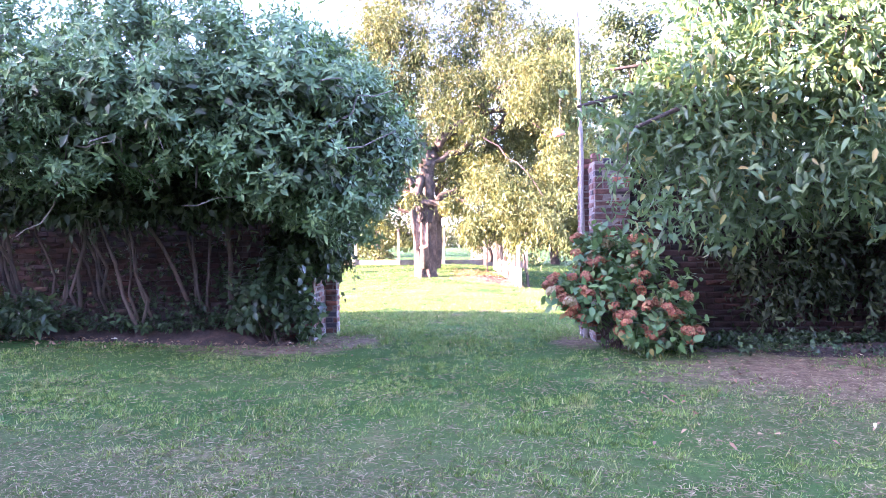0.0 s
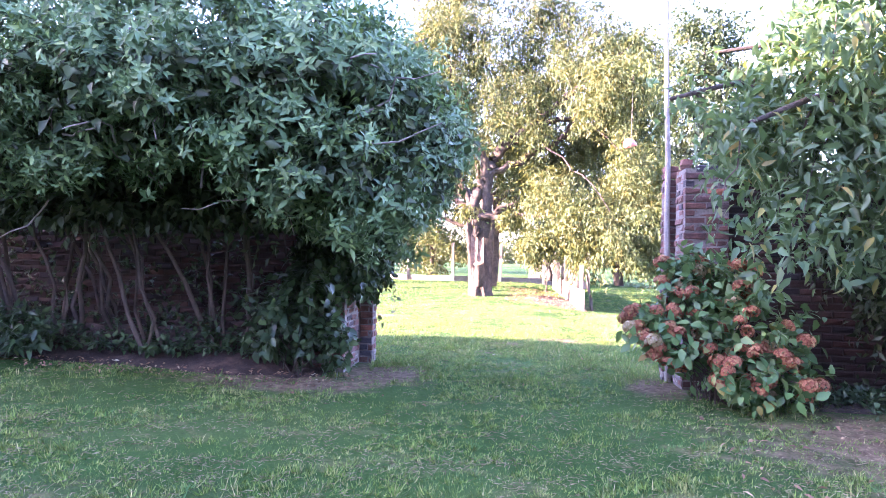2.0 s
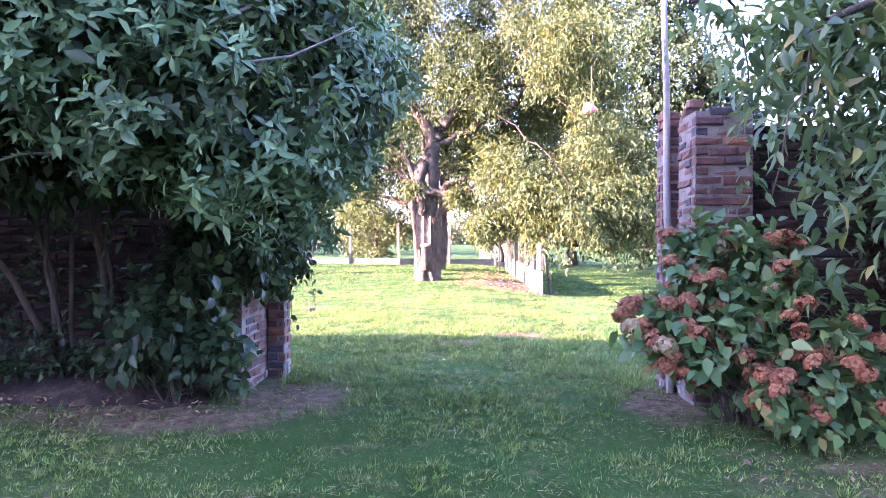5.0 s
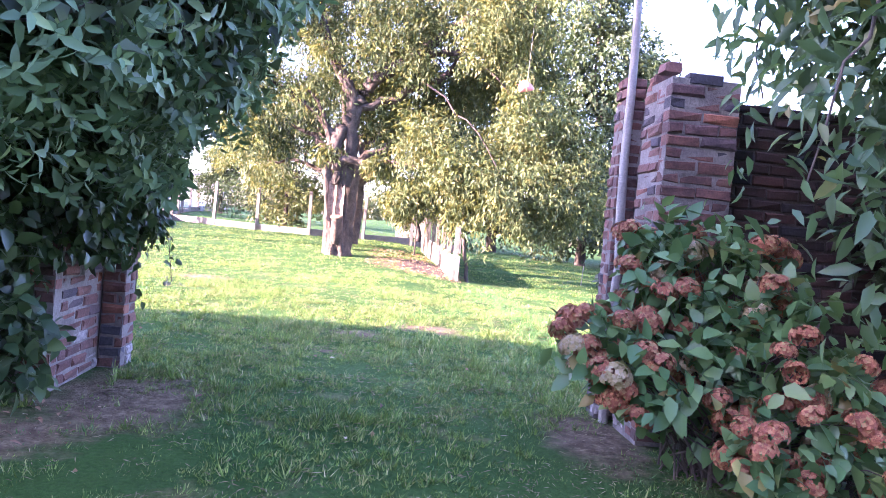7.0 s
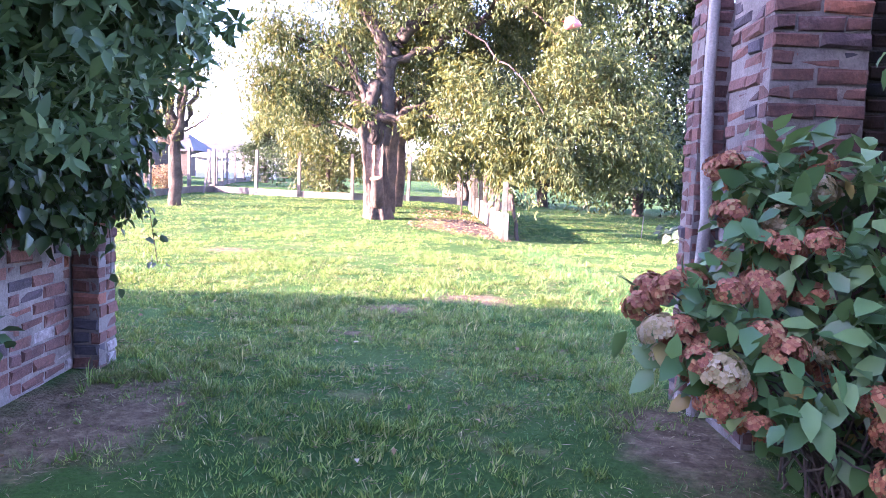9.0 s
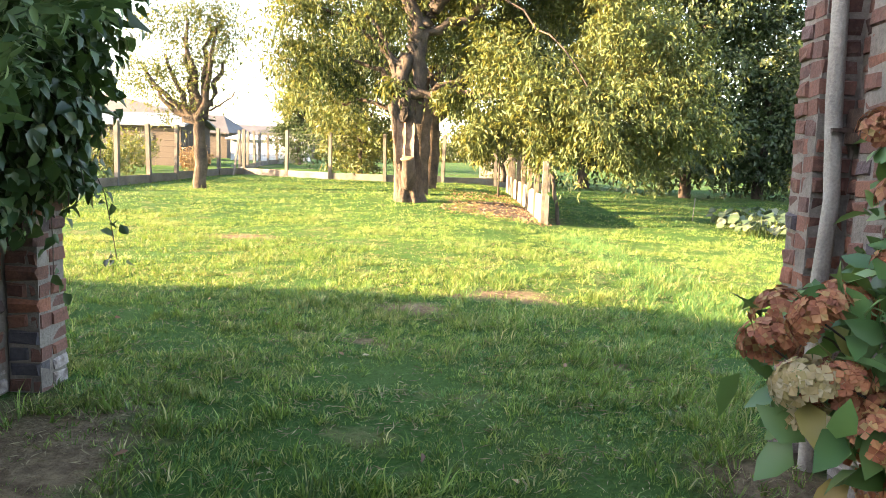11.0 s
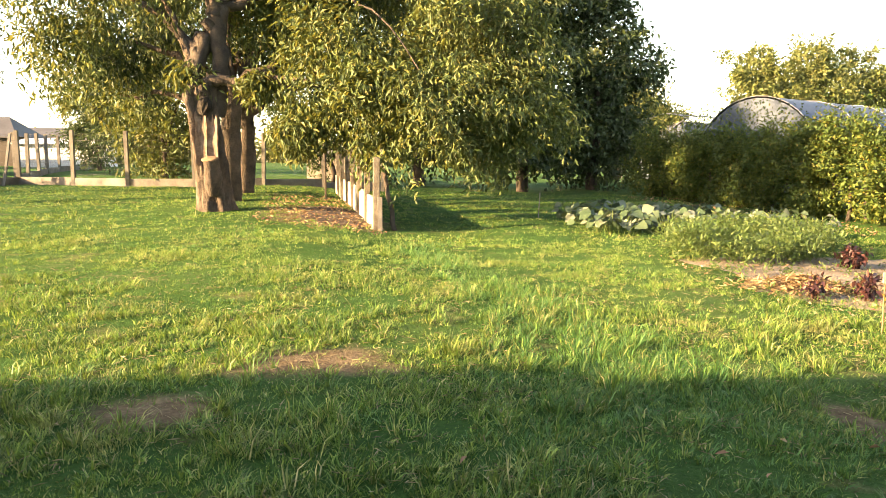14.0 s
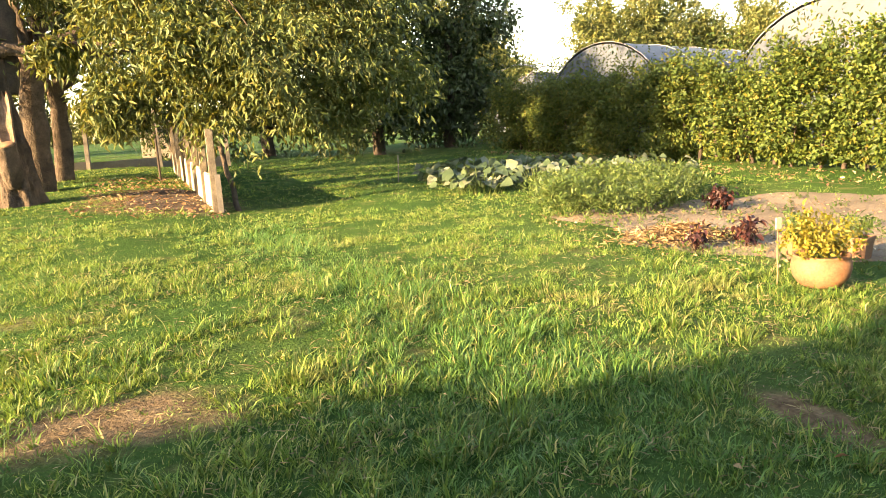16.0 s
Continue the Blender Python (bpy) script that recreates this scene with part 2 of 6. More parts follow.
L_GRASS = leaf_mat("grass_blade", [(0.0, (0.022, 0.066, 0.014)), (0.45, (0.086, 0.184, 0.037)), (0.80, (0.195, 0.310, 0.068)), (0.91, (0.30, 0.30, 0.11)), (1.0, (0.44, 0.39, 0.22))], (0.30, 0.42, 0.05), 0.55, 0.28,
                   (1.5, 0.54, 0.68, (0.31, 0.28, 0.13)))
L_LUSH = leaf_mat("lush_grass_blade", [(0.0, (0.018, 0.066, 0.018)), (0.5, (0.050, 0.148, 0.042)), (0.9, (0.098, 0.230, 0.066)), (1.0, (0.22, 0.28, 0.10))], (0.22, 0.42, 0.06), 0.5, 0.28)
L_THATCH = leaf_mat("dead_grass", [(0.0, (0.10, 0.080, 0.044)), (0.6, (0.21, 0.172, 0.10)), (1.0, (0.34, 0.29, 0.18))], (0.3, 0.22, 0.1), 0.8, 0.15)
L_LITTER = leaf_mat("fallen_leaf", [(0.0, (0.14, 0.075, 0.05)), (0.5, (0.26, 0.15, 0.09)), (0.9, (0.38, 0.27, 0.15)), (1.0, (0.55, 0.50, 0.36))], (0.3, 0.18, 0.08), 0.8, 0.1)


# ---- builders ----
def mesh_ob(name, verts, faces, material, parent=None, label=""):
    me = bpy.data.meshes.new(name)
    me.from_pydata([tuple(map(float, v)) for v in verts], [], faces)
    me.materials.append(material)
    ob = new(name, me)
    if parent is not None:
        ob.parent = parent
    if label:
        ob["label"] = label
    return ob


def array_ob(name, verts, faces, material, parent=None, label="", smooth=False):
    """Verts (n,3) and faces (m,k) as arrays, all faces of k corners."""
    me = bpy.data.meshes.new(name)
    n, (m, k) = len(verts), faces.shape
    me.vertices.add(n)
    me.vertices.foreach_set("co", np.ascontiguousarray(verts, dtype=np.float32).ravel())
    me.loops.add(m * k)
    me.loops.foreach_set("vertex_index", np.ascontiguousarray(faces, dtype=np.int32).ravel())
    me.polygons.add(m)
    me.polygons.foreach_set("loop_start", np.arange(0, m * k, k, dtype=np.int32))
    me.update(calc_edges=True)
    if smooth:
        me.polygons.foreach_set("use_smooth", np.ones(m, dtype=bool))
    me.materials.append(material)
    ob = new(name, me)
    if parent is not None:
        ob.parent = parent
    if label:
        ob["label"] = label
    return ob


def part(name, bm, material, parent=None, label=""):
    """One bmesh as one mesh object under a thing or a part."""
    me = bpy.data.meshes.new(name)
    bm.to_mesh(me)
    bm.free()
    me.materials.append(material)
    ob = new(name, me)
    if parent is not None:
        ob.parent = parent
    if label:
        ob["label"] = label
    return ob


def thing(name, label, category, group="", kind="", at=(0, 0, 0)):
    ob = new(name)
    ob.location = at
    ob.empty_display_size = 0.1
    return tagged(ob, label, category, group, kind)


def box(x0, x1, y0, y1, z0, z1, bevel=0.0):
    bm = bmesh.new()
    bmesh.ops.create_cube(bm, size=1)
    for v in bm.verts:
        v.co = Vector(((x0 + x1) / 2 + v.co.x * (x1 - x0), (y0 + y1) / 2 + v.co.y * (y1 - y0), (z0 + z1) / 2 + v.co.z * (z1 - z0)))
    if bevel:
        bmesh.ops.bevel(bm, geom=list(bm.edges), offset=bevel, segments=2, affect="EDGES")
    return bm


def lathe(profile, n=24):
    """A round body from (radius, height) pairs."""
    bm = bmesh.new()
    rings = [[bm.verts.new((r * math.cos(2 * math.pi * i / n), r * math.sin(2 * math.pi * i / n), z)) for i in range(n)] for r, z in profile]
    for a, b in zip(rings, rings[1:]):
        for i in range(n):
            bm.faces.new((a[i], a[(i + 1) % n], b[(i + 1) % n], b[i])).smooth = True
    bm.faces.new(rings[0][::-1])
    bm.faces.new(rings[-1])
    return bm


def unit(a):
    return a / np.maximum(np.linalg.norm(a, axis=-1, keepdims=True), 1e-9)


def tubes(paths, sides=7, rough=0.0, rng=None):
    """Tapered tubes along polylines [(points, radii)], joined: verts and quads."""
    vs, fs, base = [], [], 0
    for pts, rad in paths:
        pts = np.asarray(pts, float)
        rad = np.asarray(rad, float)
        tan = unit(np.gradient(pts, axis=0))
        ref = np.where(np.abs(tan[:, 2:3]) > 0.9, [[1.0, 0, 0]], [[0, 0, 1.0]])
        u = unit(np.cross(tan, ref))
        v = np.cross(tan, u)
        a = np.linspace(0, 2 * math.pi, sides, endpoint=False)
        r = rad[:, None] * np.ones((1, sides))
        if rough and rng is not None:
            r = r * (1 + rough * (rng.random(r.shape) - 0.5) + rough * 0.6 * np.sin(a * 3 + pts[:1, 0] * 9)[None])
        ring = pts[:, None] + r[..., None] * (np.cos(a)[None, :, None] * u[:, None] + np.sin(a)[None, :, None] * v[:, None])
        vs.append(ring.reshape(-1, 3))
        n = len(pts)
        for i in range(n - 1):
            for j in range(sides):
                k = (j + 1) % sides
                fs.append((base + i * sides + j, base + i * sides + k, base + (i + 1) * sides + k, base + (i + 1) * sides + j))
        base += n * sides
    return np.concatenate(vs), np.array(fs)


def bend(a, b, n=6, sag=0.0, jitter=0.0, rng=None):
    a, b = np.asarray(a, float), np.asarray(b, float)
    t = np.linspace(0, 1, n)[:, None]
    p = a + (b - a) * t
    p[:, 2] += sag * (4 * t * (1 - t))[:, 0]
    if jitter and rng is not None:
        j = rng.normal(0, jitter, p.shape)
        j[0] = j[-1] = 0
        p += j
    return p


def limb(name, a, b, r0, r1, material, parent, rng, n=7, sag=0.0, jitter=0.03, sides=9, label="", rough=0.15):
    p = bend(a, b, n, sag, jitter, rng)
    v, f = tubes([(p, np.linspace(r0, r1, n))], sides, rough, rng)
    return array_ob(name, v, f, material, parent, label, smooth=True)


def leaf_arrays(P, D, N, L, W, fine=False, fold=0.25, droop=0.2):
    """Leaves with their base at P, along D, face N. Plain: two triangles folded along the rib; fine: eight, curved."""
    n = len(P)
    D = unit(D)
    S = unit(np.cross(D, N))
    U = np.cross(S, D)
    L, W = np.broadcast_to(L, n)[:, None], np.broadcast_to(W, n)[:, None]
    if not fine:
        mid = P + D * L * 0.42
        v = np.stack([P, mid + S * W / 2 + U * W * fold, P + D * L - U * L * droop, mid - S * W / 2 + U * W * fold], 1)
        f = np.array([[0, 1, 2], [0, 2, 3]])
        return v.reshape(-1, 3), (np.arange(n)[:, None, None] * 4 + f[None]).reshape(-1, 3)
    m1, m2 = P + D * L * 0.33 - U * L * droop * 0.15, P + D * L * 0.68 - U * L * droop * 0.5
    v = np.stack([P, m1 + S * W * 0.47 + U * W * fold, m1, m1 - S * W * 0.47 + U * W * fold, m2 + S * W * 0.36 + U * W * fold * 0.7, m2,
                  m2 - S * W * 0.36 + U * W * fold * 0.7, P + D * L - U * L * droop], 1)
    f = np.array([[0, 2, 1], [0, 3, 2], [1, 2, 5], [1, 5, 4], [2, 3, 6], [2, 6, 5], [4, 5, 7], [5, 6, 7]])
    return v.reshape(-1, 3), (np.arange(n)[:, None, None] * 8 + f[None]).reshape(-1, 3)


def lumpy(rng, n, blobs, inner=0.55, seed=0.0, wob=0.35, flat_bottom=None):
    """n points in the outer part of a union of ellipsoids ((x,y,z),(rx,ry,rz)), with an uneven outline; and the way outwards."""
    vol = np.array([r[0] * r[1] + r[0] * r[2] + r[1] * r[2] for _, r in blobs])
    which = rng.choice(len(blobs), n, p=vol / vol.sum())
    C = np.array([c for c, _ in blobs])[which]
    R = np.array([r for _, r in blobs])[which]
    d = unit(rng.normal(size=(n, 3)))
    lump = 1 + wob * (np.sin(d[:, 0] * 5 + seed + C[:, 0]) * np.sin(d[:, 1] * 6 + seed * 2 + C[:, 1]) * np.cos(d[:, 2] * 5 + seed) +
                      0.5 * np.sin(d[:, 0] * 13 + seed) * np.sin(d[:, 2] * 12 + C[:, 2]))
    r = (inner + (1 - inner) * rng.random(n) ** 0.6) * lump
    return C + d * R * r[:, None], unit(d / R)


def clumped(rng, n, per_clump, r, blobs, inner=0.55, seed=0.0, wob=0.35):
    """Like lumpy, but gathered into clumps of radius r with gaps between them."""
    C, O = lumpy(rng, n // per_clump, blobs, inner, seed, wob)
    C, O = np.repeat(C, per_clump, 0), np.repeat(O, per_clump, 0)
    j = unit(rng.normal(size=C.shape)) * (r * rng.random((len(C), 1)) ** 0.5)
    return C + j, unit(O + j / r * 0.8)


def foliage(name, rng, centres, out, per, spread, L, W, material, parent, droop=0.3, hang=0.4, fine=False, label="", kind="", fold=0.25, up=0.8):
    """Sprays of leaves: each centre gets a twig and `per` leaves along it."""
    n = len(centres)
    tw = unit(out + rng.normal(0, 0.6, (n, 3)) + np.array([0, 0, -hang]))
    u = np.linspace(-0.5, 0.5, per)[None, :, None] * spread
    P = centres[:, None] + tw[:, None] * u + rng.normal(0, spread * 0.16, (n, per, 3))
    D = tw[:, None] * 0.7 + rng.normal(0, 0.6, (n, per, 3)) + np.array([0, 0, -hang * 0.6])
    N = rng.normal(0, 0.55, (n, per, 3)) + np.array([0, 0, up]) + out[:, None] * 0.5
    P, D, N = P.reshape(-1, 3), D.reshape(-1, 3), N.reshape(-1, 3)
    k = len(P)
    s = 0.65 + 0.7 * rng.random(k)
    v, f = leaf_arrays(P, D, N, L * s, W * s, fine, fold, droop)
    ob = array_ob(name, v, f, material, parent, label)
    if kind:
        ob["kind"] = kind
    return ob


def whorls(name, rng, centres, axis, per, L, W, material, parent, fine=False):
    """Shoot tips: leaves set in a star round each tip, the outer ones spread wide, the inner ones upright."""
    n = len(centres)
    A = unit(axis + rng.normal(0, 0.45, (n, 3)) + np.array([0, -0.15, 0.35]))
    side = unit(np.cross(A, rng.normal(size=(n, 3))))
    other = np.cross(A, side)
    k = np.arange(per)
    phi = k * 2.4 + rng.uniform(0, 6.28, (n, 1)) + rng.normal(0, 0.2, (n, per))
    q = k / (per - 1)
    theta = np.radians(98 - 62 * q)[None] + rng.normal(0, 0.2, (n, per))
    R = np.cos(phi)[..., None] * side[:, None] + np.sin(phi)[..., None] * other[:, None]
    D = A[:, None] * np.cos(theta)[..., None] + R * np.sin(theta)[..., None]
    N = A[:, None] * np.sin(theta)[..., None] - R * np.cos(theta)[..., None]
    P = centres[:, None] + A[:, None] * ((q - 0.6) * L * 1.1)[None, :, None]
    s = ((1.1 - 0.45 * q)[None] * (0.75 + 0.5 * rng.random((n, per)))).reshape(-1)
    v, f = leaf_arrays(P.reshape(-1, 3), D.reshape(-1, 3), N.reshape(-1, 3), L * s, W * s, fine, 0.16, 0.18)
    ob = array_ob(name, v, f, material, parent)
    ob["kind"] = "stuff"
    return ob


def ground_z(x, y):
    """The height of the ground: rising away from the yard, falling towards the vegetable bed, banked up under the shrub."""
    s = np.clip((y - 3) / 3, 0, 1)
    near = np.clip((4.5 - y) / 1.5, 0, 1)
    z = 0.02 * (np.clip(y, -30, 50) - 4) - 0.055 * s * np.clip(x - 0.3, 0, 7.5)
    z = z - 0.15 * np.exp(-((x - 2.3) / 1.7) ** 2) * np.clip((y - 9) / 6, 0, 1)
    return z + 0.03 * near * np.clip(-x - 2, 0, 5)


def gz(x, y):
    return float(ground_z(np.float64(x), np.float64(y)))


# ---- ground ----
def build_ground():
    xs = np.unique(np.concatenate([np.linspace(-400, -20, 20), np.linspace(-20, 24, 133), np.linspace(24, 400, 20)]))
    ys = np.unique(np.concatenate([np.linspace(-400, -15, 20), np.linspace(-15, 40, 166), np.linspace(40, 600, 20)]))
    X, Y = np.meshgrid(xs, ys)
    Z = ground_z(X, Y) + 0.012 * np.sin(X * 2.1 + 0.6 * Y) * np.sin(Y * 1.7 - 0.4 * X) + 0.008 * np.sin(X * 5.3) * np.sin(Y * 4.7)
    w = len(xs)
    i = np.arange(len(ys) - 1)[:, None] * w + np.arange(w - 1)[None]
    f = np.stack([i, i + 1, i + w + 1, i + w], -1).reshape(-1, 4)
    ob = array_ob("ground", np.stack([X, Y, Z], -1).reshape(-1, 3), f, M_GROUND, smooth=True)
    tagged(ob, "uneven garden lawn with dry and bare patches", "lawn", kind="structure")


build_ground()


def patch(name, label, category, pts_fn, material, lift=0.012, n=56):
    """A flat area of another cover laid on the ground; pts_fn(angle) gives its rim, centre (cx, cy)."""
    cx, cy, rim = pts_fn
    vs, fs = [], []
    rings = 9
    for k in range(rings + 1):
        q = k / rings
        for i in range(n):
            a = 2 * math.pi * i / n
            rx, ry = rim(a)
            x, y = cx + rx * q, cy + ry * q
            bumpz = lift * (1 - q ** 3) + 0.02 * math.sin(x * 7) * math.sin(y * 6) * (1 - q) - 0.03 * (q ** 8)
            vs.append((x, y, gz(x, y) + bumpz))
    for k in range(rings):
        for i in range(n):
            j = (i + 1) % n
            fs.append((k * n + i, k * n + j, (k + 1) * n + j, (k + 1) * n + i))
    return tagged(mesh_ob(name, vs, fs, material), label, category, kind="structure")


def wobble(a, s):
    return 1 + 0.12 * math.sin(3 * a + s) + 0.08 * math.sin(7 * a + 2 * s)


# soil and leaf litter
patch("soil_bed", "bare crumbly soil of the vegetable bed", "soil", (7.6, 10.9, lambda a: (2.9 * math.cos(a) * wobble(a, 1) + 0.5 * math.sin(a), 2.5 * math.sin(a) * wobble(a, 1))), M_SOIL, 0.035)
def earth_bank():
    """Dark earth mounded against the wall under the shrub."""
    nx, ny, vs, fs = 60, 14, [], []
    for i in range(nx + 1):
        x = -9.0 + 6.75 * i / nx
        for k in range(ny + 1):
            q = k / ny
            y0 = 2.95 + 0.10 * math.sin(x * 2.3) + 0.05 * math.sin(x * 6)
            y = y0 + (4.2 - y0) * q
            end = min(1, (-2.25 - x) / 0.8)
            z = gz(x, y) - 0.02 + (0.36 * q * q * (3 - 2 * q) + 0.035 * min(1, q * 6)) * end + 0.012 * math.sin(x * 11) * math.sin(y * 13)
            vs.append((x, y, z))
    for i in range(nx):
        for k in range(ny):
            a_ = i * (ny + 1) + k
            fs.append((a_, a_ + ny + 1, a_ + ny + 2, a_ + 1))
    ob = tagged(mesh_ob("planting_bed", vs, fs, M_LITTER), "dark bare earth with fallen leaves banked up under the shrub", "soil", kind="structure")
    for p in ob.data.polygons:
        p.use_smooth = True


earth_bank()
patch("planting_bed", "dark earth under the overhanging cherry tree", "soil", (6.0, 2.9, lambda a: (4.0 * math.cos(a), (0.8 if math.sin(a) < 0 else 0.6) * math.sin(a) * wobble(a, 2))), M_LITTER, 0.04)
patch("leaf_litter", "brown fallen leaves under the old tree", "leaf litter", (0.85, 17.5, lambda a: (0.8 * math.cos(a) * wobble(a, 1), 2.3 * math.sin(a) * wobble(a, 4))), M_LITTER, 0.03)


# ---- brick piers and walls ----
COURSE, BLEN, BH, BD = 0.0815, 0.232, 0.066, 0.105
brick_cache = {}
brick_rng = random.Random(5)


def brick_data(length, variant, limed=False):
    """A brick with its face towards -y: worn, chamfered front edges, slightly out of true."""
    key = (round(length, 2), variant, limed)
    if key not in brick_cache:
        r = random.Random(variant * 31 + int(length * 1000))
        L, H, c = length / 2, BH / 2, 0.010
        j = lambda s: r.uniform(-s, s)
        back = [(sx * L, BD, sz * H) for sx, sz in ((-1, -1), (1, -1), (1, 1), (-1, 1))]
        edge = [(sx * L + j(0.007), c + j(0.006), sz * H + j(0.007)) for sx, sz in ((-1, -1), (1, -1), (1, 1), (-1, 1))]
        front = [(sx * (L - c) + j(0.008), j(0.009), sz * (H - c) + j(0.008)) for sx, sz in ((-1, -1), (1, -1), (1, 1), (-1, 1))]
        fs = [(8, 9, 10, 11), (3, 2, 1, 0)]
        for i in range(4):
            k = (i + 1) % 4
            fs += [(4 + i, 4 + k, 8 + k, 8 + i), (i, k, 4 + k, 4 + i)]
        me = bpy.data.meshes.new("brick")
        me.from_pydata(back + edge + front, [], fs)
        me.materials.append(M_LIME if limed else M_BRICK)
        brick_cache[key] = me
    return brick_cache[key]


def brick_face(parent, x, y, ang, width, z0, courses, shift=0, ragged=0, lime=0.0):
    """Bricks over a face that starts at (x, y) and runs `width` along the angle; its front looks to the right-hand side of that run."""
    ca, sa = math.cos(ang), math.sin(ang)
    for c in range(courses):
        z = z0 + (c + 0.5) * COURSE
        u = 0.0
        first = BLEN / 2 if (c + shift) % 2 else BLEN
        while u < width - 0.03:
            ln = min(first if u == 0 else BLEN, width - u)
            if width - u - ln < 0.05:
                ln = width - u
            top = c >= courses - ragged and brick_rng.random() < 0.35
            if not top:
                mid = u + ln / 2
                limed = lime > 0 and z < 0.55 and brick_rng.random() < lime * (1.25 - z / 0.5)
                ob = new("brick", brick_data(max(0.04, ln - 0.012), brick_rng.randrange(11), limed))
                ob.parent = parent
                dent = brick_rng.uniform(-0.008, 0.010)
                ob.location = (x + ca * mid - sa * dent, y + sa * mid + ca * dent, z + brick_rng.uniform(-0.004, 0.004))
                ob.rotation_euler = (brick_rng.uniform(-0.02, 0.02), brick_rng.uniform(-0.02, 0.02), ang + brick_rng.uniform(-0.02, 0.02))
            u += ln


def joined_bricks(name, parent, x, y, ang, width, z0, courses):
    """The bricks of a long, shaded wall in one mesh."""
    vs, fs = [], []
    ca, sa = math.cos(ang), math.sin(ang)
    for c in range(courses):
        u = -BLEN / 2 * (c % 2)
        while u < width:
            a, b = max(u, 0), min(u + BLEN, width)
            if b - a > 0.05:
                me = brick_data(b - a - 0.013, brick_rng.randrange(5))
                k = len(vs)
                mid = (a + b) / 2
                vs += [(x + ca * (mid + v.co.x) - sa * v.co.y, y + sa * (mid + v.co.x) + ca * v.co.y, z0 + (c + 0.5) * COURSE + v.co.z) for v in me.vertices]
                fs += [tuple(k + i for i in p.vertices) for p in me.polygons]
            u += BLEN
    ob = mesh_ob(name, vs, fs, M_BRICK_SHADED, parent)
    ob["kind"] = "stuff"
    return ob


def gate_pier(name, label, core_boxes, faces, courses):
    """Mortar core and single bricks; faces: (x, y, angle, width, shift, ragged top courses, share of limewashed bricks)."""
    pier = tagged(new(name), label, "gate pier", kind="structure")
    for i, (x0, x1, y0, y1, z1) in enumerate(core_boxes):
        g = 0.008
        part("mortar_core", box(x0 + g, x1 - g, y0 + g, y1 - g, -0.4, z1), M_MORTAR, pier, "pale lime mortar")
    for x, y, a, w, s, rg, lime in faces:
        brick_face(pier, x, y, radians(a), w, 0.0, courses, s, rg, lime)
    return pier


RC = 31
TOPZ = RC * COURSE
pier_r = gate_pier("wall_pier_east", "weathered purple-red brick gate pier with a ragged top",
                   [(1.65, 2.13, 3.39, 3.88, TOPZ - 0.12), (1.72, 2.12, 3.87, 4.08, TOPZ - 0.16), (1.56, 2.13, 4.05, 4.27, TOPZ - 0.2)],
                   [(1.65, 3.39, 0, 0.48, 0, 2, 0.25), (1.65, 3.88, -90, 0.385, 0, 2, 0.4), (1.72, 4.05, -90, 0.17, 1, 2, 0.2), (1.56, 4.05, 0, 0.16, 1, 3, 0.3), (1.56, 4.27, -90, 0.115, 1, 3, 0.3)], RC)
pier_l = gate_pier("wall_pier_west", "old brick gate pier with ivy over its top and limewashed foot",
                   [(-2.65, -2.165, 3.60, 4.60, TOPZ - 0.12), (-2.17, -1.99, 4.36, 4.60, TOPZ - 0.2)],
                   [(-2.65, 3.60, 0, 0.485, 0, 2, 0.2), (-2.165, 3.705, 90, 0.65, 1, 2, 0.28), (-2.165, 4.36, 0, 0.175, 1, 3, 0.3), (-1.99, 4.465, 90, 0.14, 0, 3, 0.2)], RC)


def garden_wall(name, label, x0, x1, y0, y1, top, z0):
    w = tagged(new(name), label, "brick wall", kind="structure")
    part("mortar_core", box(x0, x1, y0 + 0.014, y1, -0.5, top - 0.05), M_MORTAR_SHADED, w)
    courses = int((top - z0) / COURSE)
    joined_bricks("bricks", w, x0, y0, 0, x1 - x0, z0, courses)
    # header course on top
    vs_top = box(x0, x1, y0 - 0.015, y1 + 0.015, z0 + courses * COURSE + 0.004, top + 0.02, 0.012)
    part("coping", vs_top, M_BRICK_SHADED, w, "worn brick coping")
    return w


garden_wall("wall_east", "red brick garden wall with the deep shade put into its colour", 2.14, 13.0, 3.62, 3.95, 2.30, -0.02)
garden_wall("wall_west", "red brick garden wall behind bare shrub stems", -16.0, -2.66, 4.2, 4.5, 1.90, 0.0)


# rough pole tied in the rebate of the pier
def pole():
    t = thing("wooden_pole", "tall weathered grey wooden pole leaning in the gate pier's rebate", "pole", at=(1.615, 3.96, 0))
    rng = np.random.default_rng(3)
    p = bend((0, 0, -0.1), (-0.10, 0.02, 5.2), 14, 0, 0.006, rng)
    v, f = tubes([(p, np.linspace(0.036, 0.024, 14))], 10, 0.12, rng)
    array_ob("shaft", v, f, M_GREYWOOD, t, smooth=True)
    part("bracket", box(-0.05, 0.09, -0.05, -0.03, 1.40, 1.415), M_IRON, t, "rusty iron strap")
    part("bracket", box(0.07, 0.09, -0.05, 0.10, 1.36, 1.50), M_IRON, t, "rusty iron strap")


M_IRON = rough_mat("rusty_iron", [(0.3, (0.05, 0.035, 0.03)), (0.7, (0.14, 0.09, 0.07))], 12, 80, 0.7, 0.5, 0.01, 0.6)
pole()

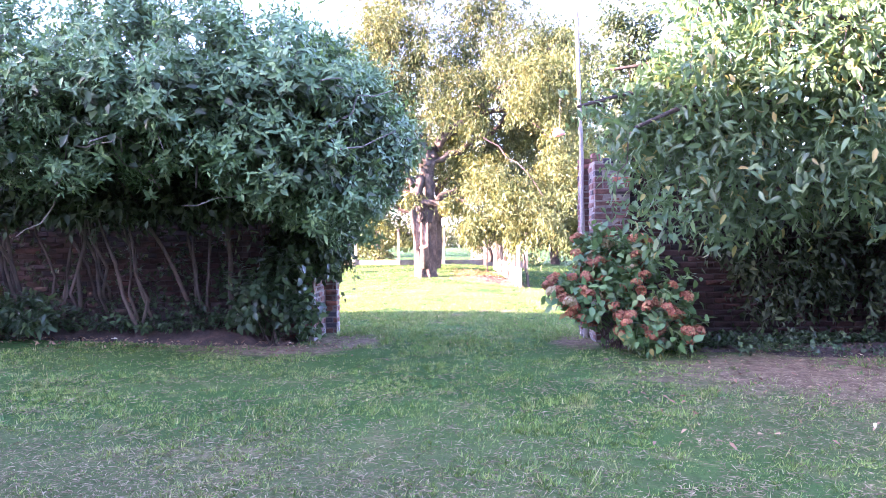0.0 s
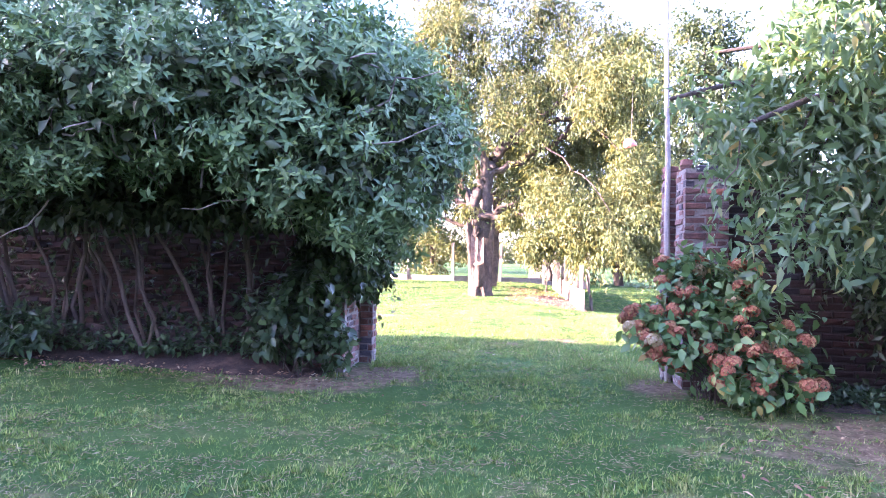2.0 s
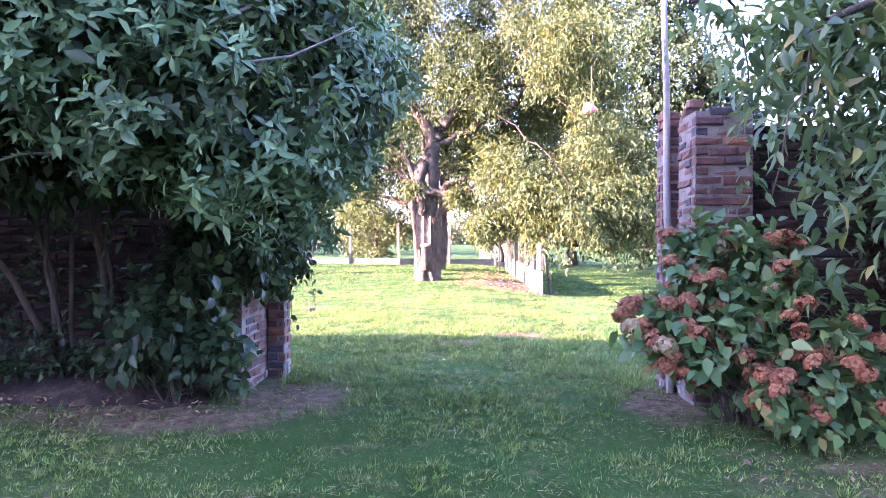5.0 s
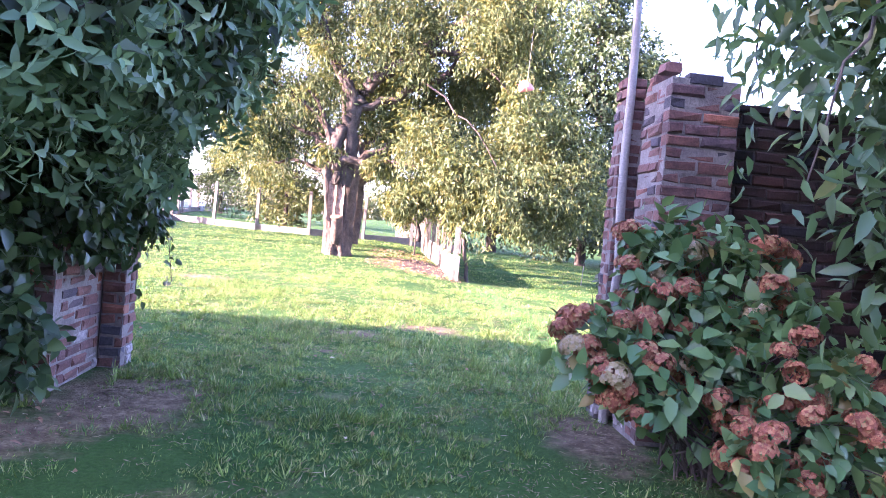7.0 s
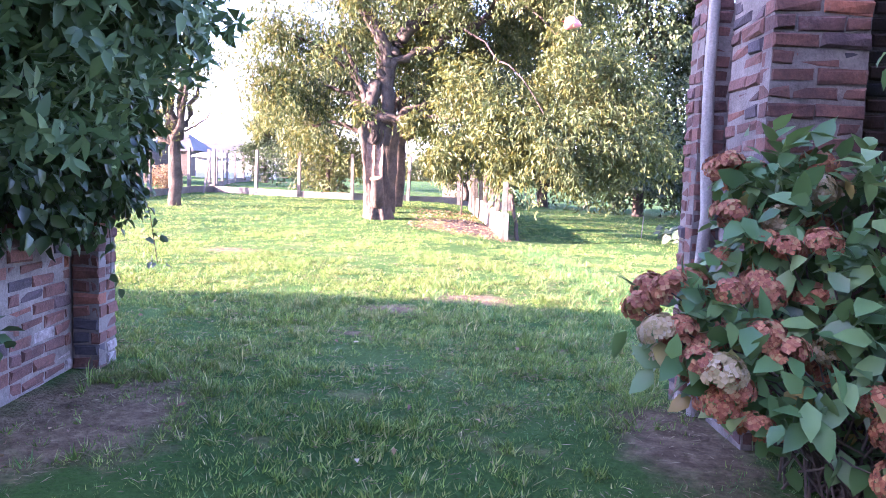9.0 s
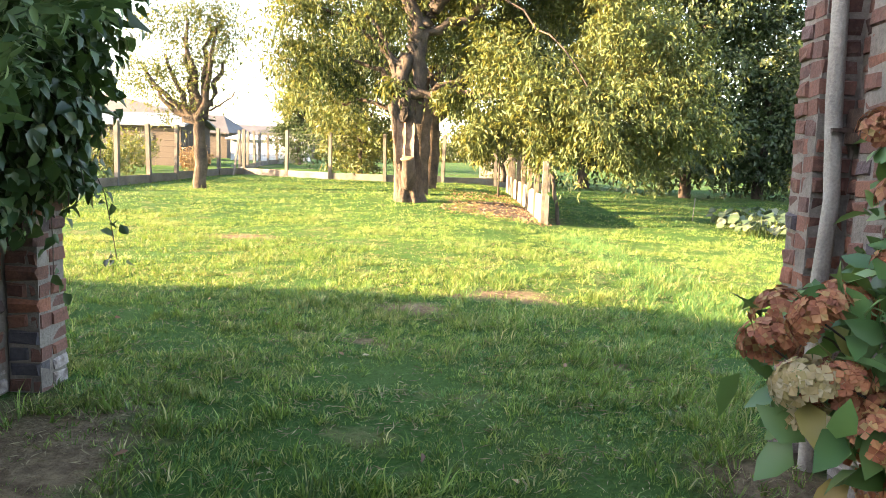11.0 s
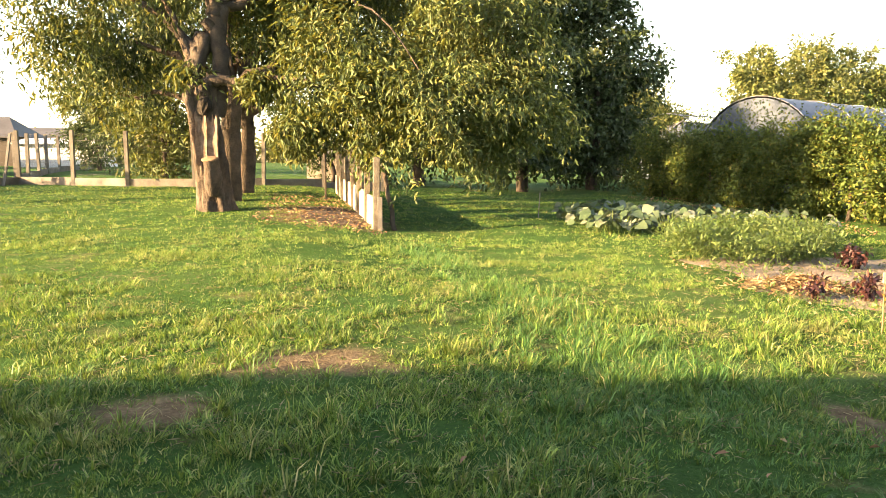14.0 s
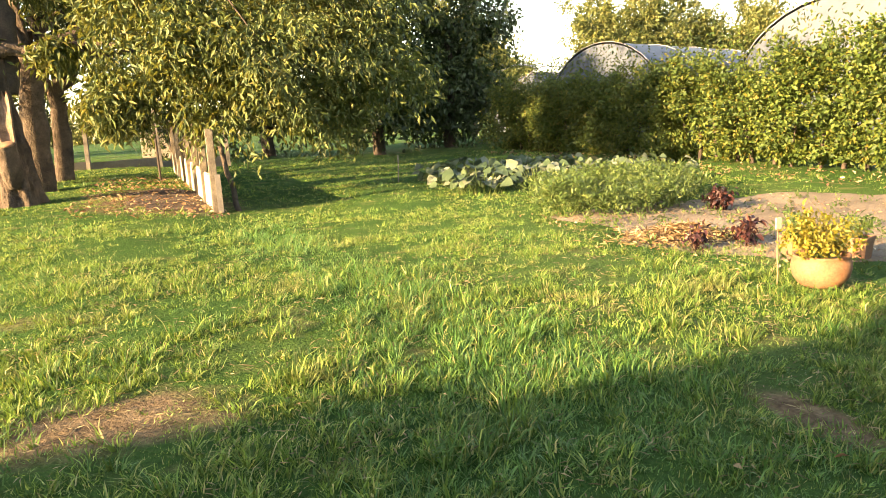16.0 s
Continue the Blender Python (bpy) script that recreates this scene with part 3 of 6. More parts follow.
# pale stone at the foot of the pier
def pale_rock():
    bm = bmesh.new()
    bmesh.ops.create_icosphere(bm, subdivisions=3, radius=0.1)
    for v in bm.verts:
        n = noise.noise(v.co * 14) * 0.25 + noise.noise(v.co * 40) * 0.06
        v.co = Vector((v.co.x * 0.8, v.co.y * 0.75, v.co.z * 1.25)) * (1 + n)
    ob = part("stone", bm, M_STONE)
    ob.location = (1.90, 4.78, 0.06)
    tagged(ob, "pale broken stone lying in the grass by the pier", "stone")


pale_rock()


# ---- shrubs of the yard ----
def big_shrub():
    rng = np.random.default_rng(11)
    t = thing("laurel_shrub", "large dense dark green shrub with bare lower stems against the wall", "shrub", at=(0, 0, 0))
    for i in range(31):
        x = -7.2 + 0.58 * (i // 4) - 0.1 * (i % 3) + rng.normal(0, 0.07)
        y = 3.55 + 0.18 * math.sin(i // 4 * 2.1) + rng.normal(0, 0.07)
        z = gz(x, y) + 0.20
        b = (x + rng.normal(0, 0.42), 2.6 + rng.normal(0, 0.35), 2.1 + rng.random() * 0.8)
        limb("stem", (x, y, z - 0.05), b, 0.022 + 0.014 * rng.random(), 0.012, M_STEM, t, rng, 7, 0.1, 0.05, 7)
    paths = []
    for i in range(90):
        a = np.array((rng.uniform(-6.6, -1.2), rng.uniform(1.3, 2.8), rng.uniform(1.9, 3.4)))
        d = unit(rng.normal(0, 1, 3) + np.array([0.15, -0.8, 0.35]))
        paths.append((bend(a, a + d * rng.uniform(0.5, 1.0), 5, rng.uniform(-0.1, 0.15), 0.04, rng), np.linspace(0.013, 0.004, 5)))
    v, f = tubes(paths, 5)
    array_ob("twig_growth", v, f, M_TWIG, t, "pale bare twigs")["kind"] = "stuff"
    blobs = [((-5.9, 1.75, 3.1), (1.4, 0.85, 0.85)), ((-5.0, 3.0, 2.3), (2.4, 0.6, 0.42)), ((-3.2, 3.1, 2.3), (1.6, 0.65, 0.42)), ((-1.15, 3.2, 2.7), (0.45, 0.6, 0.5)), ((-4.6, 1.8, 3.1), (1.4, 1.05, 1.05)), ((-3.3, 1.75, 3.15), (1.4, 1.15, 1.05)), ((-2.3, 2.1, 2.9), (1.2, 1.2, 1.1)),
             ((-1.75, 2.5, 2.6), (0.95, 1.1, 1.1)), ((-1.7, 3.2, 2.3), (0.75, 1.0, 0.8)), ((-1.75, 1.75, 2.05), (0.6, 0.7, 0.6)), ((-2.6, 1.3, 2.7), (0.7, 0.5, 0.6)), ((-4.0, 1.1, 2.95), (0.8, 0.45, 0.5))]
    C, O = clumped(rng, 11500, 9, 0.24, blobs, 0.74, 1.3, 0.24)
    near = C[:, 0] > -2.7
    whorls("crown", rng, C[near], O[near], 8, 0.098, 0.040, L_SHRUB, t, True)
    whorls("crown", rng, C[~near], O[~near], 8, 0.098, 0.042, L_SHRUB, t, False)
    # inner leaves added to block light, coloured dark for the shade inside the crown
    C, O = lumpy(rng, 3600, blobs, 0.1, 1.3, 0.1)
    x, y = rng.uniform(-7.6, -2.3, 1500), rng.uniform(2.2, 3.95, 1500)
    foliage("inner_shade_leaves", rng, np.stack([x, y, rng.uniform(1.72, 2.2, 1500)], 1), np.tile([0.0, -0.4, -0.4], (1500, 1)), 6, 0.25, 0.12, 0.07, L_DARK, t, 0.2, 0.2, kind="stuff")
    foliage("inner_shade_leaves", rng, np.stack([C[:, 0], C[:, 1], np.clip(C[:, 2], 2.05, 2.9)], 1), O, 6, 0.25, 0.12, 0.07, L_DARK, t, 0.2, 0.1, kind="stuff")
    C, O = lumpy(rng, 520, blobs, 0.95, 1.3, 0.24)
    up = O[:, 2] > -0.1
    foliage("young_growth", rng, C[up] + np.array([0, 0, 0.05]), O[up] * 0.35 + np.array([0, 0, 0.9]), 11, 0.30, 0.085, 0.03, L_SHOOT, t, 0.1, -0.3, kind="stuff", label="light green young shoots")
    # low leaves in the dark tone too, for the shade below the crown
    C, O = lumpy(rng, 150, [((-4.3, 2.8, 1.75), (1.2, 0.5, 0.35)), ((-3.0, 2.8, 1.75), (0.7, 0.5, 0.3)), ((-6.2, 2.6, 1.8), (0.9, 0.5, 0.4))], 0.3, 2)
    foliage("low_shade_leaves", rng, C, O, 6, 0.2, 0.1, 0.045, L_DARK, t, 0.2, 0.3, kind="stuff")
    # ivy along the stems' foot, and up the wall as dark backing for the shade
    n = 560
    x, q = rng.uniform(-7.4, -2.5, n), rng.random(n) ** 2.2
    C = np.stack([x, 3.25 + 0.62 * np.sqrt(q) + rng.normal(0, 0.08, n), 0.24 + 1.9 * q * (0.45 + 0.55 * np.sin(x * 2.3 + 1) ** 2)], 1)
    foliage("creeping_ivy", rng, C, np.tile([0.0, -0.5, 0.6], (n, 1)), 6, 0.15, 0.075, 0.05, L_IVY, t, 0.25, 0.2, kind="stuff")
    C, O = lumpy(rng, 240, [((-6.6, 2.75, 0.55), (0.75, 0.35, 0.42)), ((-5.75, 2.85, 0.45), (0.4, 0.25, 0.25))], 0.5, 3)
    foliage("evergreen_shoots", rng, C, O * 0.5 + np.array([0, -0.4, 0.4]), 7, 0.14, 0.13, 0.05, L_IVY, t, 0.15, 0.25, True, kind="stuff")


# stem bark darkened for the shade under the shrub; outer twigs stay pale
M_STEM = rough_mat("stem_bark", [(0.3, (0.040, 0.031, 0.024)), (0.7, (0.13, 0.10, 0.075))], 6, 40, 0.9, 0.6)
M_TWIG = rough_mat("pale_twig", [(0.3, (0.15, 0.125, 0.11)), (0.7, (0.33, 0.29, 0.25))], 9, 60, 0.9, 0.5)
L_SHOOT = leaf_mat("young_leaf", [(0.0, (0.06, 0.13, 0.04)), (0.6, (0.11, 0.19, 0.055)), (1.0, (0.17, 0.26, 0.08))], (0.28, 0.42, 0.07), 0.4, 0.3)
big_shrub()


def pier_ivy():
    rng = np.random.default_rng(12)
    t = thing("ivy", "ivy and creeper hanging over the brick gate pier", "ivy", at=(0, 0, 0))
    C, O = lumpy(rng, 2300, [((-2.35, 3.9, 2.45), (0.55, 0.55, 0.4)), ((-2.3, 3.6, 1.9), (0.42, 0.28, 0.8)), ((-2.0, 4.4, 2.0), (0.3, 0.35, 0.75)), ((-1.98, 4.1, 1.75), (0.22, 0.45, 0.5)), ((-2.12, 3.95, 1.35), (0.14, 0.42, 0.4)), ((-2.4, 3.5, 1.3), (0.35, 0.14, 0.5)), ((-2.0, 4.5, 1.45), (0.16, 0.2, 0.35)), ((-2.0, 4.2, 1.45), (0.22, 0.45, 0.42)), ((-2.05, 3.9, 1.15), (0.14, 0.4, 0.25)), ((-2.5, 3.36, 0.8), (0.3, 0.1, 0.5))], 0.6, 3)
    foliage("leaves", rng, C, O, 7, 0.2, 0.085, 0.06, L_IVY, t, 0.25, 0.7, True, kind="stuff")
    paths, cs = [], []
    for i in range(16):
        a = np.array((-1.99 + rng.normal(0, 0.08), 4.45 + rng.normal(0, 0.2), 1.7 + rng.normal(0, 0.2)))
        b = a + np.array((rng.uniform(0.0, 0.22), rng.uniform(-0.1, 0.15), -rng.uniform(0.5, 0.95)))
        p = bend(a, b, 7, 0.06, 0.015, rng)
        paths.append((p, np.full(7, 0.003)))
        cs.append(p[2:])
    v, f = tubes(paths, 4)
    array_ob("tendrils", v, f, M_STEM, t)["kind"] = "stuff"
    cs = np.concatenate(cs)
    foliage("tendril_leaves", rng, cs, np.tile([0.3, -0.2, 0.0], (len(cs), 1)), 4, 0.1, 0.06, 0.045, L_IVY, t, 0.2, 0.8, True, kind="stuff")


pier_ivy()


def cherry():
    """The overhanging tree of the yard: drooping sprays of long leaves on arching branches."""
    rng = np.random.default_rng(21)
    t = thing("cherry_tree", "overhanging tree with drooping long green leaves over the wall", "tree", at=(5.6, 2.7, gz(5.6, 2.7)))
    o = np.array((5.6, 2.7, gz(5.6, 2.7)))
    limb("trunk", (0, 0, -0.1), (0.1, -0.2, 2.2), 0.17, 0.13, M_BARK_DARK, t, rng, 8, 0, 0.03, 12)
    ends = [(1.25, 2.2, 2.9), (1.6, 2.1, 3.3), (1.7, 1.3, 2.5), (2.3, 1.1, 3.9), (3.2, 0.6, 3.4), (4.2, 0.3, 4.2), (5.6, 0.2, 3.8), (3.0, 2.0, 4.6), (4.6, 1.2, 5.0), (6.8, 1.0, 4.6)]
    paths, drops = [], []
    for e in ends:
        e = np.array(e) - o
        limb("branch", (0.08, -0.15, 2.0), e, 0.075, 0.018, M_BARK_DARK, t, rng, 9, 0.55, 0.05, 8)
        for k in range(9):
            q = rng.uniform(0.35, 1.0)
            a = np.array((0.08, -0.15, 2.0)) + (e - np.array((0.08, -0.15, 2.0))) * q + np.array((0, 0, 0.55 * 4 * q * (1 - q)))
            b = a + np.array((rng.normal(-0.1, 0.45), rng.normal(-0.25, 0.4), -rng.uniform(0.5, 1.25)))
            p = bend(a, b, 8, 0.22, 0.03, rng)
            paths.append((p, np.linspace(0.012, 0.004, 8)))
            drops.append(p[1:])
    v, f = tubes(paths, 5)
    array_ob("twigs", v, f, M_STEM, t, "thin drooping twigs")["kind"] = "stuff"
    D = np.concatenate(drops)
    D = np.repeat(D, 3, 0) + rng.normal(0, 0.12, (len(D) * 3, 3))
    foliage("hanging_leaves", rng, D, np.tile([-0.1, -0.3, -0.2], (len(D), 1)), 6, 0.26, 0.12, 0.046, L_CHERRY, t, 0.25, 0.45, True, kind="stuff")
    blobs = [((2.6, 1.5, 2.75), (0.9, 0.8, 0.85)), ((3.6, 1.1, 2.9), (1.1, 0.9, 1.0)), ((4.8, 0.9, 3.1), (1.3, 1.0, 1.2)), ((6.2, 1.3, 3.2), (1.4, 1.2, 1.4)), ((7.8, 1.4, 3.4), (1.6, 1.4, 1.4)), ((6.5, 2.6, 3.3), (2.2, 0.9, 0.8)), ((3.4, 1.8, 4.0), (1.3, 1.1, 0.9)),
             ((5.2, 1.9, 4.4), (1.8, 1.3, 1.0)), ((2.25, 1.9, 2.1), (0.65, 0.7, 0.5)), ((3.4, 0.6, 2.1), (0.7, 0.5, 0.4)), ((1.75, 2.0, 2.7), (0.55, 0.6, 0.55)), ((1.95, 1.2, 1.65), (0.35, 0.4, 0.3)), ((2.9, 1.6, 1.8), (0.7, 0.5, 0.4)), ((4.4, 1.6, 2.0), (1.0, 0.6, 0.4)), ((3.3, 3.4, 2.65), (1.1, 0.5, 0.55)), ((5.6, 3.4, 2.7), (2.0, 0.5, 0.6))]
    C, O = clumped(rng, 3700, 7, 0.34, blobs, 0.4, 4, 0.45)
    near = C[:, 0] < 3.6
    foliage("crown", rng, C[near] - o, O[near], 6, 0.30, 0.125, 0.048, L_CHERRY, t, 0.25, 0.25, True, kind="stuff")
    foliage("crown", rng, C[~near] - o, O[~near], 6, 0.30, 0.125, 0.048, L_CHERRY, t, 0.25, 0.25, kind="stuff")
    # dark leaves added low before the wall, standing in for the deep shade
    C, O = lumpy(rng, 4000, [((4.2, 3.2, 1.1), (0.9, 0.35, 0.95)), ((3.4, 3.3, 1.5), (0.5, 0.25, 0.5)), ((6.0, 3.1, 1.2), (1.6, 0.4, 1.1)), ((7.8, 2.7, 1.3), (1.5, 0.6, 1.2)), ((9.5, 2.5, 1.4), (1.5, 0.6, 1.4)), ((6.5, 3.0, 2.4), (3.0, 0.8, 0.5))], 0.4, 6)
    foliage("low_shade_leaves", rng, C - o, O, 6, 0.22, 0.1, 0.05, L_DARK, t, 0.25, 0.5, kind="stuff")


cherry()


def bloom_data(material, seed):
    """A hydrangea head: a flattened ball of small four-petalled flowers."""
    rng = np.random.default_rng(seed)
    n = 70
    d = unit(rng.normal(size=(n, 3)))
    d[:, 2] = np.abs(d[:, 2]) * 1.1 - 0.3
    d = unit(d)
    P = d * np.array([0.075, 0.075, 0.055]) * (0.85 + 0.25 * rng.random((n, 1)))
    side = unit(np.cross(d, rng.normal(size=(n, 3))))
    other = np.cross(d, side)
    vs, fs = [], []
    for i in range(n):
        for k in range(4):
            a = k * math.pi / 2
            ax = side[i] * math.cos(a) + other[i] * math.sin(a)
            bx = -side[i] * math.sin(a) + other[i] * math.cos(a)
            s = 0.021 * (0.8 + 0.5 * rng.random())
            b0 = len(vs)
            vs += [P[i], P[i] + ax * s * 0.6 + bx * s * 0.5 + d[i] * 0.004, P[i] + ax * s + d[i] * 0.002, P[i] + ax * s * 0.6 - bx * s * 0.5 + d[i] * 0.004]
            fs.append((b0, b0 + 1, b0 + 2, b0 + 3))
    me = bpy.data.meshes.new("bloom")
    me.from_pydata([tuple(map(float, v)) for v in vs], [], fs)
    me.materials.append(material)
    return me


BLOOMS = [bloom_data(L_BLOOM, s) for s in range(4)] + [bloom_data(L_BLOOM_PALE, s) for s in (7, 8)]


def hydrangea(name, label, seed, blobs, heads, sprays, base, tops=(), leaf=L_HYD):
    rng = np.random.default_rng(seed)
    o = np.array((*base, gz(*base)))
    t = thing(name, label, "shrub", at=tuple(o))
    C, O = clumped(rng, sprays, 3, 0.09, blobs, 0.7, seed, 0.25)
    foliage("leaves", rng, C - o, O, 4, 0.17, 0.112, 0.07, leaf, t, 0.3, 0.25, True, kind="stuff", fold=0.12)
    H, HO = lumpy(rng, heads, blobs, 1.12, seed, 0.1)
    H = H + np.array([0, -0.03, 0.03])
    if tops:
        h2, o2 = lumpy(rng, 46, tops, 0.9, seed, 0.1)
        H, HO = np.concatenate([H, h2]), np.concatenate([HO, o2])
    heads = len(H)
    paths = []
    for i in range(heads):
        h = H[i] - o
        if H[i][2] < 0.12:
            continue
        me = BLOOMS[rng.integers(0, 4)] if rng.random() < 0.85 else BLOOMS[4 + rng.integers(0, 2)]
        ob = new("bloom", me)
        ob.parent = t
        ob.location = h
        s = 0.78 + 0.36 * rng.random()
        ob.scale = (s, s, s)
        ob.rotation_euler = (rng.normal(0, 0.4) + 0.5 * HO[i][1] * -1, 0.5 * HO[i][0], rng.uniform(0, 6))
        q = np.array((rng.normal(0, 0.12), rng.normal(0, 0.1), 0.0))
        paths.append((bend(q, h * 0.98, 7, 0.1, 0.02, rng), np.linspace(0.007, 0.003, 7)))
    for i in range(14):
        q = np.array((rng.normal(0, 0.12), rng.normal(0, 0.1), -0.03))
        paths.append((bend(q, (C[i * 9] - o) * 0.9, 7, 0.08, 0.02, rng), np.linspace(0.008, 0.003, 7)))
    if paths:
        v, f = tubes(paths, 5)
        array_ob("woody_growth", v, f, M_STEM, t, "thin woody stems")["kind"] = "stuff"


hydrangea("hydrangea", "hydrangea bush with faded russet flower heads at the gate pier", 31,
          [((1.62, 2.75, 0.55), (0.42, 0.35, 0.28)), ((1.25, 2.87, 0.71), (0.27, 0.26, 0.20)), ((2.15, 2.65, 0.62), (0.50, 0.45, 0.5)), ((1.85, 2.95, 1.1), (0.42, 0.35, 0.32)), ((2.2, 2.35, 0.3), (0.45, 0.35, 0.26)), ((1.55, 3.1, 1.15), (0.22, 0.2, 0.3))],
          84, 720, (1.95, 2.9), [((1.20, 2.83, 0.80), (0.27, 0.24, 0.17)), ((1.35, 2.75, 0.62), (0.3, 0.25, 0.16)), ((1.6, 3.1, 1.25), (0.28, 0.2, 0.2)), ((2.1, 2.2, 0.4), (0.4, 0.3, 0.2))])
hydrangea("hydrangea", "green hydrangea bush without flowers below the ivy-clad pier", 33,
          [((-2.75, 3.15, 0.62), (0.42, 0.3, 0.42)), ((-2.35, 3.25, 0.35), (0.3, 0.25, 0.3)), ((-2.5, 3.2, 1.0), (0.3, 0.25, 0.3))], 0, 300, (-2.6, 3.3), (), L_IVY)


# ---- orchard beyond the gate ----
M_CUTDULL = rough_mat("torn_wood", [(0.3, (0.12, 0.078, 0.052)), (0.7, (0.30, 0.215, 0.155))], 9, 60, 0.9, 0.8, 0.03)
# near-black tone that stands for the shade deep in the trunk
M_HOLLOW_SHADE = rough_mat("hollow_shade", [(0.3, (0.012, 0.010, 0.008)), (0.7, (0.035, 0.028, 0.022))], 9, 45, 1.0, 0.8, 0.02)


def old_tree():
    """The hollow old tree: fluted trunk with a torn hollow, sawn stub, heavy limbs, hanging long-leaved sprays."""
    rng = np.random.default_rng(41)
    o = np.array((-1.35, 17.75, gz(-1.35, 17.75)))
    t = thing("old_tree", "gnarled old tree with hollow trunk, sawn stub and hanging leaves", "tree", at=tuple(o))
    n, s = 70, 96
    vs, fs = [], []
    for i in range(n):
        q = i / (n - 1)
        z = -0.1 + 2.45 * q
        for k in range(s):
            a = 2 * math.pi * k / s
            r = 0.285 + 0.09 * math.exp(-q * 8) + 0.01 * q
            r *= 1 + 0.15 * noise.noise(Vector((math.cos(a) * 9, math.sin(a) * 9, q * 7))) + 0.05 * noise.noise(Vector((math.cos(a) * 22, math.sin(a) * 22, q * 16))) + 0.13 * math.sin(5 * a + 1.2 * q) * (1 - 0.4 * q) + 0.06 * math.sin(9 * a - 3 * q) + 0.10 * noise.noise(Vector((math.cos(a) * 2, math.sin(a) * 2, q * 6)))
            # the hollow on the side of the gate
            da = math.atan2(math.sin(a + 1.5), math.cos(a + 1.5))
            r -= 0.22 * math.exp(-(da / 0.64) ** 6) * max(0, min(1, (q - 0.42) * 6)) * max(0, min(1, (0.95 - q) * 8))
            vs.append((r * math.cos(a) * 0.95 - 0.06 - 0.11 * max(0, min(z, 2.0)), r * math.sin(a), z))
    for i in range(n - 1):
        for k in range(s):
            j = (k + 1) % s
            fs.append((i * s + k, i * s + j, (i + 1) * s + j, (i + 1) * s + k))
    fs.append(tuple(range((n - 1) * s, n * s)))
    tr = mesh_ob("trunk", vs, fs, M_BARK, t)
    for p in tr.data.polygons:
        p.use_smooth = True
    v, f = tubes([(bend((-0.08, -0.28, 0.30), (-0.10, -0.42, 0.98), 6, 0.03), np.array([0.10, 0.15, 0.165, 0.15, 0.14, 0.145]))], 18, 0.16, rng)
    array_ob("stub", v, f, M_BARK, t, "sawn-off limb stub", smooth=True)
    bm = lathe([(0.15, 0.0), (0.152, 0.03), (0.13, 0.042), (0.02, 0.036)], 20)
    for v_ in bm.verts:
        v_.co *= 1 + 0.10 * noise.noise(v_.co * 9)
    bmesh.ops.transform(bm, matrix=pose(-0.10, -0.425, 0.965, 14, -6, 0), verts=bm.verts)
    part("cut_face", bm, M_CUTWOOD, t, "pale sawn wood")
    # bare heartwood inside the hollow, split by a crack, with torn upper edges
    for x0, x1, z1, tw in ((-0.37, -0.165, 1.86, 7), (-0.155, 0.03, 1.76, -9)):
        vs, fs, nx, nz = [], [], 9, 26
        for k in range(nz):
            for i in range(nx):
                u, w = i / (nx - 1), k / (nz - 1)
                p = Vector((x0 + (x1 - x0) * u, 0, 0.88 + (z1 - 0.88) * w))
                tear = 0.14 * noise.noise(Vector((u * 5, x0 * 7, 1.0))) * w ** 3
                dep = 0.018 * noise.noise(Vector((p.x * 45, 2.0, p.z * 3))) + 0.03 * noise.noise(p * 4) + 0.05 * (2 * u - 1) ** 2 * -1 + 0.12 * w ** 3
                vs.append((p.x + 0.02 * noise.noise(Vector((0.0, x0, p.z * 6))), -0.265 + dep + 0.002 * tw * (u - 0.5), p.z + tear))
        for k in range(nz - 1):
            for i in range(nx - 1):
                c_ = k * nx + i
                fs.append((c_, c_ + 1, c_ + nx + 1, c_ + nx))
        m_ = len(vs)
        vs += [(a_, b_ + 0.16, c_) for a_, b_, c_ in vs]
        fs += [tuple(m_ + j for j in reversed(q_)) for q_ in fs]
        rim = list(range(nx)) + [nx * k + nx - 1 for k in range(1, nz)] + [nx * (nz - 1) + i for i in range(nx - 2, -1, -1)] + [nx * k for k in range(nz - 2, 0, -1)]
        fs += [(rim[j], rim[j - 1], m_ + rim[j - 1], m_ + rim[j]) for j in range(len(rim))]
        mesh_ob("heartwood", vs, fs, M_CUTDULL, t, "bare weathered heartwood")
    # solid body in the hollow, coloured as the shade inside it
    bm = bmesh.new()
    bmesh.ops.create_icosphere(bm, subdivisions=3, radius=1.0)
    for v_ in bm.verts:
        k_ = 1 + 0.3 * noise.noise(v_.co * 2.5)
        v_.co = Vector((-0.2 + v_.co.x * 0.13 * k_, -0.19 + v_.co.y * 0.10 * k_, 2.0 + v_.co.z * 0.2 * k_))
    part("hollow", bm, M_HOLLOW_SHADE, t, "near-black body standing for the shade in the trunk's hollow")
    L = lambda a, b, r0, r1, sag=0.0: limb("limb", np.array(a), np.array(b), r0, r1, M_BARK_DARK if r0 < 0.205 else M_BARK, t, rng, 9, sag, 0.07, 10)
    def stem(pts, radii, material=M_BARK):
        """One unbroken limb through several points."""
        pts, k = np.array(pts, float), len(pts)
        q = np.linspace(0, k - 1, 6 * k)
        lo = np.clip(q.astype(int), 0, k - 2)
        w = (q - lo)[:, None]
        p0, p1, p2, p3 = pts[np.maximum(lo - 1, 0)], pts[lo], pts[lo + 1], pts[np.minimum(lo + 2, k - 1)]
        p = 0.5 * (2 * p1 + (p2 - p0) * w + (2 * p0 - 5 * p1 + 4 * p2 - p3) * w ** 2 + (3 * p1 - p0 - 3 * p2 + p3) * w ** 3)
        v, f = tubes([(p + rng.normal(0, 0.012, p.shape), np.interp(q, np.arange(k), radii))], 12, 0.16, rng)
        array_ob("limb", v, f, material, t, smooth=True)

